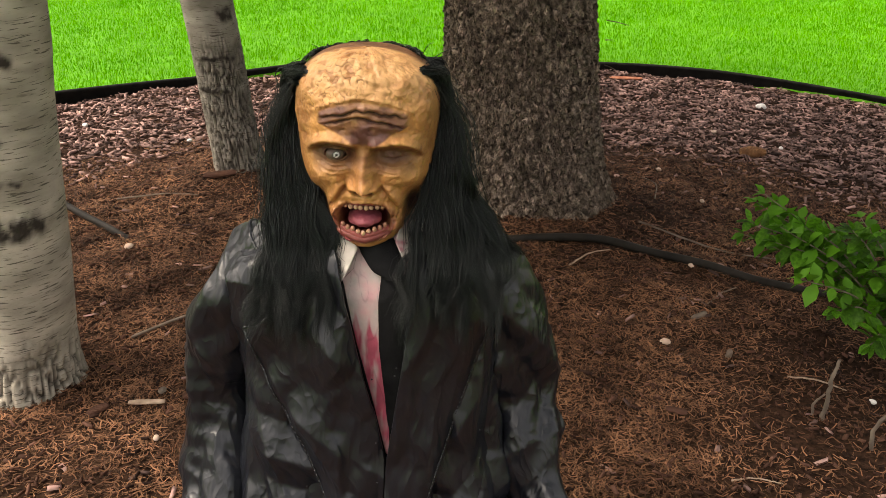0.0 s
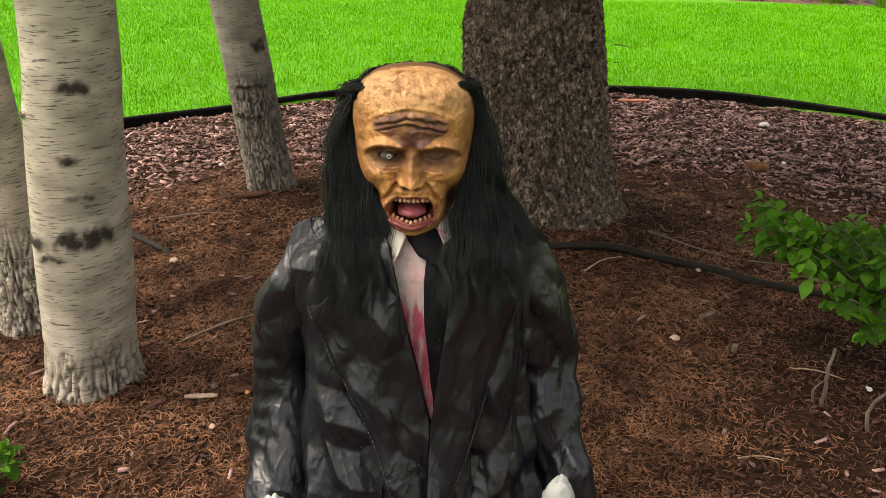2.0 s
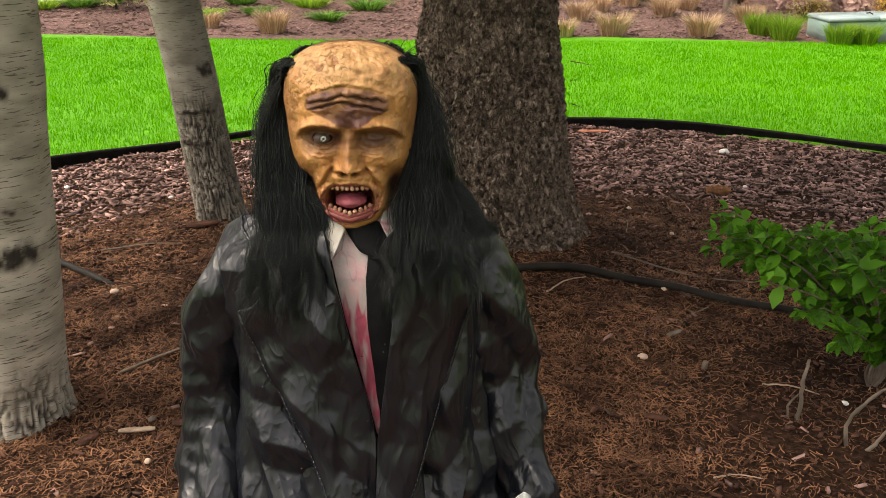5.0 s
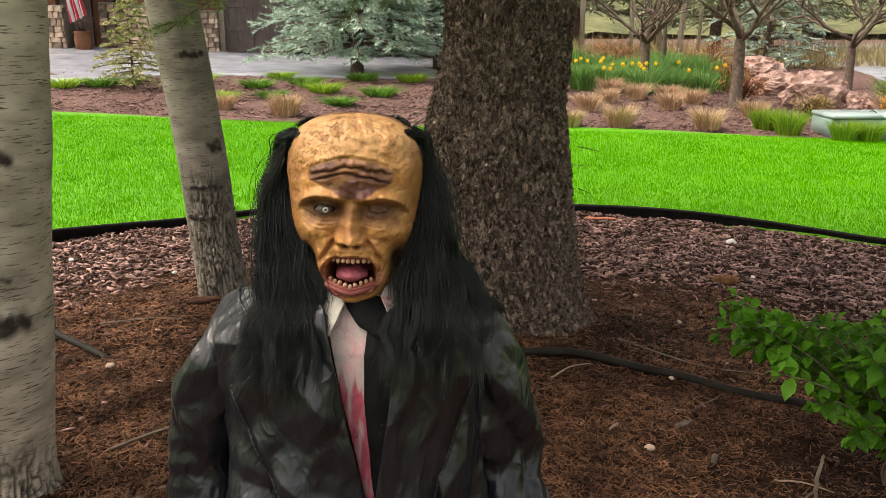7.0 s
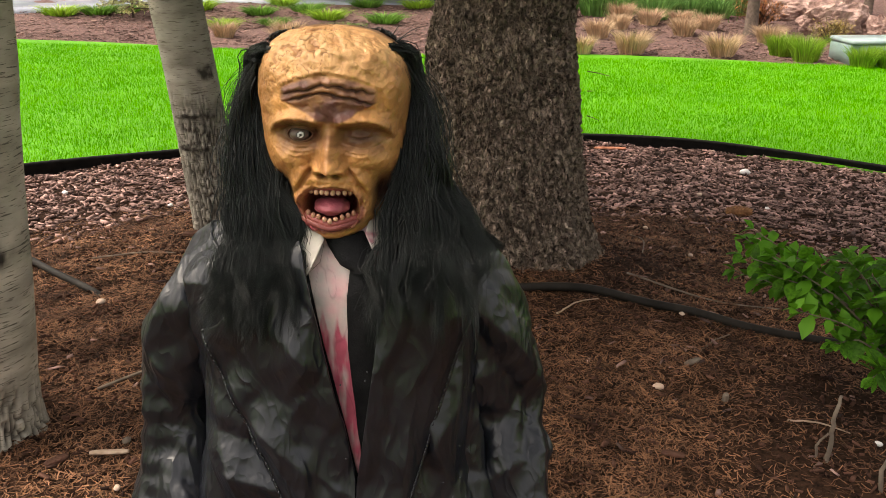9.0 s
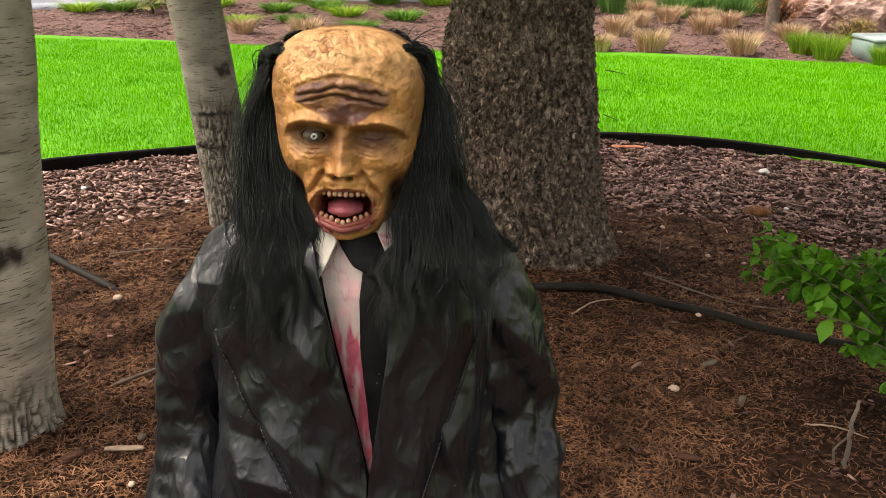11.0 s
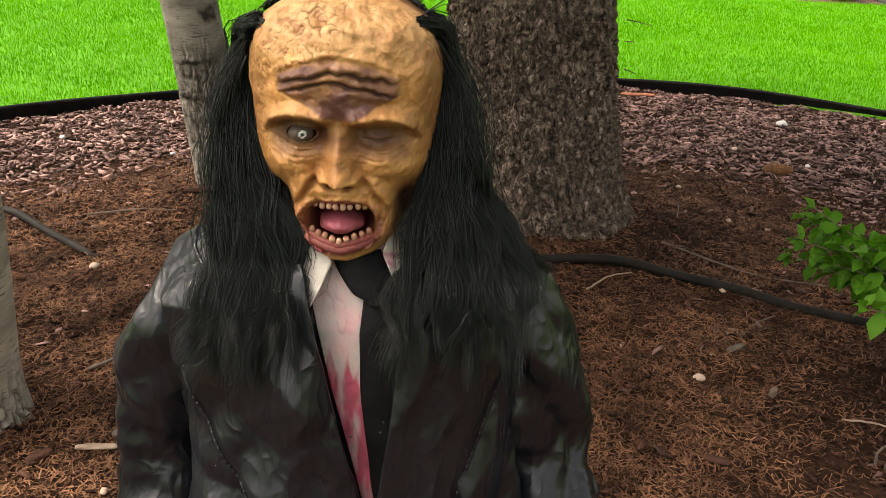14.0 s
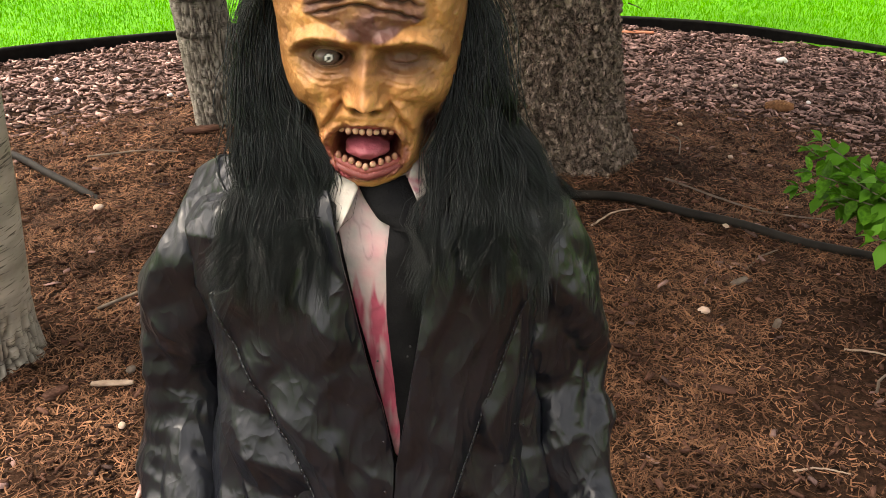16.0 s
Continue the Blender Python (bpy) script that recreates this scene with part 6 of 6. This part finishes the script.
stalk("dead_stem", [gz(1.085, 2.0, -0.03), gz(1.09, 2.0, 0.06), gz(1.085, 1.99, 0.14), gz(1.095, 1.99, 0.21)], 0.011, "grey broken stem standing in the mulch", "stem")
stalk("dead_stem", [gz(1.17, 1.86, -0.03), gz(1.155, 1.85, 0.08), gz(1.20, 1.83, 0.17), gz(1.27, 1.82, 0.24), gz(1.33, 1.83, 0.3)], 0.009, "bent grey stem beside the shrub", "stem")
stalk("dead_stem", [gz(1.20, 1.84, -0.03), gz(1.24, 1.82, 0.06), gz(1.27, 1.80, 0.16), gz(1.29, 1.8, 0.25)], 0.008, "bent grey stem beside the shrub", "stem")
stalk("dead_stem", [gz(1.07, 2.02, -0.02), gz(1.055, 2.0, 0.05), gz(1.07, 1.98, 0.10)], 0.006, "grey broken stem standing in the mulch", "stem")
PALE = mat("split_wood", (0.24, 0.17, 0.12), (0.44, 0.33, 0.25), 40, 0.8, 0.4, 200)
for pts, r, label in (
    ([gz(1.06, 2.2, 0.008), gz(1.14, 2.17, 0.010), gz(1.22, 2.14, 0.008)], 0.0045, "pale straight stick on the needles"),
    ([gz(0.74, 1.72, 0.006), gz(0.80, 1.72, 0.008), gz(0.87, 1.71, 0.006)], 0.004, "pale straight stick on the needles"),
    ([gz(0.46, 2.78, 0.008), gz(0.55, 2.86, 0.012), gz(0.63, 2.90, 0.008)], 0.005, "thin pale stick beside the hose"),
    ([gz(0.93, 2.62, 0.008), gz(1.0, 2.70, 0.010), gz(1.06, 2.72, 0.03)], 0.005, "thin stick leaning on the hose"),
    ([gz(0.95, 3.55, 0.01), gz(1.0, 3.75, 0.03), gz(0.97, 3.9, 0.02)], 0.004, "curled dry twig near the trunk"),
    ([gz(-0.98, 2.30, 0.01), gz(-0.82, 2.42, 0.012), gz(-0.6, 2.50, 0.01), gz(-0.46, 2.58, 0.008)], 0.007, "dark crooked twig lying in the needles"),
    ([gz(-0.62, 1.90, 0.008), gz(-0.58, 1.84, 0.012), gz(-0.57, 1.76, 0.008)], 0.004, "curled dry twig on the needles"),
    ([gz(0.80, 3.2, 0.01), gz(1.1, 3.05, 0.012), gz(1.35, 3.0, 0.01)], 0.006, "long thin stick lying near the trunk"),
    ([gz(-1.4, 3.4, 0.01), gz(-1.2, 3.43, 0.012), gz(-1.05, 3.4, 0.01)], 0.006, "long thin stick lying near an aspen"),
):
    stalk("stick", pts, r, label, "stick", PALE if "pale" in label else STEM)


def chunk(name, x, y, size, rz, material, label, category, tilt=0.0):
    g = Geo()
    n = 12
    rows = []
    for i in range(n):
        u = i / (n - 1) - 0.5
        k = 1 - 0.35 * abs(u * 2) ** 4
        rows.append([(u * size[0], math.cos(a) * size[1] / 2 * k * random.uniform(0.85, 1.1), math.sin(a) * size[2] / 2 * k * random.uniform(0.85, 1.1)) for a in np.linspace(0, 6.283, 10, endpoint=False)])
    o = g.grid(rows, True)
    g.f += [tuple(o + k for k in range(10)), tuple(o + (n - 1) * 10 + k for k in range(10))[::-1]]
    g.mi += [0, 0]
    ob = g.obj(name, material, smooth=False)
    ob.matrix_world = pose(x, y, floor(x, y) + size[2] * 0.4 + 0.008, 0, tilt, rz)
    return tagged(ob, label, category, "loose pieces on the bed")


chunk("wood_chunk", -0.825, 1.96, (0.10, 0.018, 0.014), 3, PALE, "pale split wood piece lying on the needles", "wood piece")
chunk("wood_chunk", 1.38, 6.36, (0.24, 0.06, 0.02), -8, mat("orange_bark", (0.30, 0.10, 0.05), (0.48, 0.20, 0.12), 30, 0.9, 0.5, 100), "orange-red bark slab by the edging", "bark piece")
chunk("wood_chunk", -0.95, 1.93, (0.06, 0.03, 0.018), 50, DARKCHIP, "dark bark lump beside an aspen foot", "bark piece")
chunk("wood_chunk", -1.0, 3.60, (0.14, 0.05, 0.03), 20, DARKCHIP, "dark bark slab below the leaning aspen", "bark piece")
chunk("wood_chunk", 0.87, 2.52, (0.07, 0.022, 0.015), 35, STEM, "grey bark piece on the needles", "bark piece")
chunk("wood_chunk", 0.90, 2.28, (0.05, 0.02, 0.02), 80, STEM, "grey wood stub in the needles", "bark piece", 60)
chunk("wood_chunk", 0.66, 1.98, (0.06, 0.025, 0.015), -20, DARKCHIP, "dark bark piece on the needles", "bark piece")
chunk("wood_chunk", -0.70, 2.0, (0.07, 0.03, 0.016), 15, DARKCHIP, "dark bark piece near a pale wood piece", "bark piece")
PEB = mat("pale_pebble", (0.48, 0.34, 0.26), (0.66, 0.52, 0.42), 30, 0.7, 0.3, 100)
WPEB = mat("white_pebble", (0.66, 0.64, 0.62), (0.8, 0.78, 0.77), 30, 0.7, 0.3, 100)
for x, y, s, m in ((0.71, 2.33, 0.017, PEB), (-1.19, 2.92, 0.018, PEB), (2.15, 5.62, 0.035, WPEB), (1.92, 4.62, 0.016, WPEB), (1.62, 4.9, 0.018, PEB), (1.1, 4.1, 0.014, PEB), (-1.35, 4.35, 0.016, WPEB), (-0.80, 2.02, 0.014, STEM), (-0.69, 1.99, 0.012, mat("orange_pebble", (0.5, 0.2, 0.06), (0.6, 0.26, 0.1), 20, 0.7, 0.2)), (1.27, 2.08, 0.012, WPEB), (1.18, 3.6, 0.013, PEB), (0.93, 2.86, 0.012, PEB), (-2.0, 4.6, 0.02, WPEB), (-0.75, 1.80, 0.011, PEB)):
    g = Geo()
    g.blob((0, 0, 0), (s, s * 0.75, s * 0.55), 14, 9, 0, 0.2, 1.5, seed=x)
    ob = g.obj("pebble", m)
    ob.matrix_world = pose(x, y, floor(x, y) + s * 0.5 + 0.008, 0, 0, random.uniform(0, 180))
    tagged(ob, "small pale pebble lying on the mulch", "pebble", "pebbles")


def pine_cone(x, y, rz):
    t = thing("spruce_cone", (x, y, floor(x, y) + 0.028), "brown spruce cone lying on the mulch", "cone", rz=rz)
    m = mat("cone_scales", (0.16, 0.07, 0.03), (0.34, 0.17, 0.08), 20, 0.7, 0.2, island=0.3)
    c = Geo()
    c.blob((0, 0, 0), (0.062, 0.020, 0.020), 12, 10)
    c.obj("core", m, t)
    s = Geo()
    for i in range(17):
        u = i / 16
        r = 0.027 * math.sin(math.pi * (0.12 + 0.8 * u)) + 0.002
        for k in range(8):
            a = k * 0.785 + i * 0.39
            p = Vector((-0.066 + 0.125 * u, math.cos(a) * r * 0.8, math.sin(a) * r * 0.8))
            s.leaf(p, (0.8, math.cos(a) * 0.75, math.sin(a) * 0.75), (-0.5, math.cos(a), math.sin(a)), 0.018, 0.017)
    s.obj("scales", m, t)


pine_cone(1.69, 4.44, -10)


# ---- low twigs of the spruce, knots and dead stubs ----
TWIGGREEN = mat("fresh_needles", (0.10, 0.16, 0.05), (0.24, 0.30, 0.12), 8, 0.5, 0, island=0.35, transl=0.15)


def low_twig(start, tip, n_side, ln):
    a, b = Vector(start), Vector(tip)
    br = Geo()
    br.tube([a, a.lerp(b, 0.5) + Vector((0, 0, 0.02)), b], [0.007, 0.005, 0.002], 6)
    o = br.obj("low_branch", TWIGWOOD, spruce)
    rows = []
    spray(rows, a.lerp(b, 0.55), b - a, (b - a).length * 0.45, 200, 0.036, 0.0016)
    for k in range(n_side):
        t = random.uniform(0.72, 1.0)
        p = a.lerp(b, t)
        d = ((b - a).normalized() * 0.7 + Vector([random.gauss(0, 0.55) for _ in range(3)])).normalized()
        spray(rows, p, d, ln * random.uniform(0.6, 1.1), 70, 0.036, 0.0016)
    V = np.array([[tuple(v) for v in r] for r in rows])
    nd = new("needle_spray", bulk("needle_spray", V, 3, [(0, 1, 2)], TWIGGREEN))
    nd.parent = o


low_twig((0.15, 3.2, 2.0), (-0.74, 2.42, 1.30), 8, 0.12)
low_twig((0.2, 3.2, 2.0), (-0.55, 2.75, 1.42), 7, 0.12)
low_twig((0.2, 3.3, 2.05), (-0.22, 2.7, 1.39), 8, 0.13)
low_twig((0.2, 3.2, 1.95), (-0.10, 2.9, 1.42), 7, 0.12)
for z, a, r, L in ((0.82, -2.25, 0.018, 0.02), (0.60, -2.35, 0.014, 0.018), (0.84, -0.95, 0.016, 0.02), (1.28, -1.35, 0.018, 0.02), (0.62, -1.1, 0.012, 0.02), (1.12, -1.9, 0.012, 0.015), (1.0, -1.0, 0.014, 0.02)):
    S = np.array(SPRUCE)
    rr = np.interp(z, S[:, 2], S[:, 3])
    d = Vector((math.cos(a), math.sin(a), 0))
    p = Vector((0.36, 3.45, z)) + d * (rr - 0.004)
    g = Geo()
    g.tube([tuple(p), tuple(p + d * L), tuple(p + d * (L + 0.006))], [r * 1.3, r, r * 0.6], 10)
    g.obj("knot", SPRUCEBARK, spruce)
for z, a, L, bend in ((0.83, -0.15, 0.09, -0.02), (0.80, -2.1, 0.07, 0.03), (0.66, -0.25, 0.05, -0.02), (0.75, -0.1, 0.03, 0.0), (0.72, -2.3, 0.08, -0.05), (0.85, -1.15, 0.06, 0.01), (0.55, 0.0, 0.04, -0.01)):
    S = np.array(SPRUCE)
    rr = np.interp(z, S[:, 2], S[:, 3])
    d = Vector((math.cos(a), math.sin(a), 0))
    p = Vector((0.36, 3.45, z)) + d * (rr - 0.01)
    e = d + Vector((-d.y, d.x, 0)) * (0.6 if a < -1 else 0.1)
    g = Geo()
    g.tube([tuple(p), tuple(p + e * L * 0.5 + Vector((0, 0, bend * 0.4))), tuple(p + e * L + Vector((0, 0, bend)))], [0.0025, 0.002, 0.001], 5)
    g.obj("dead_twig", TWIGWOOD, spruce)
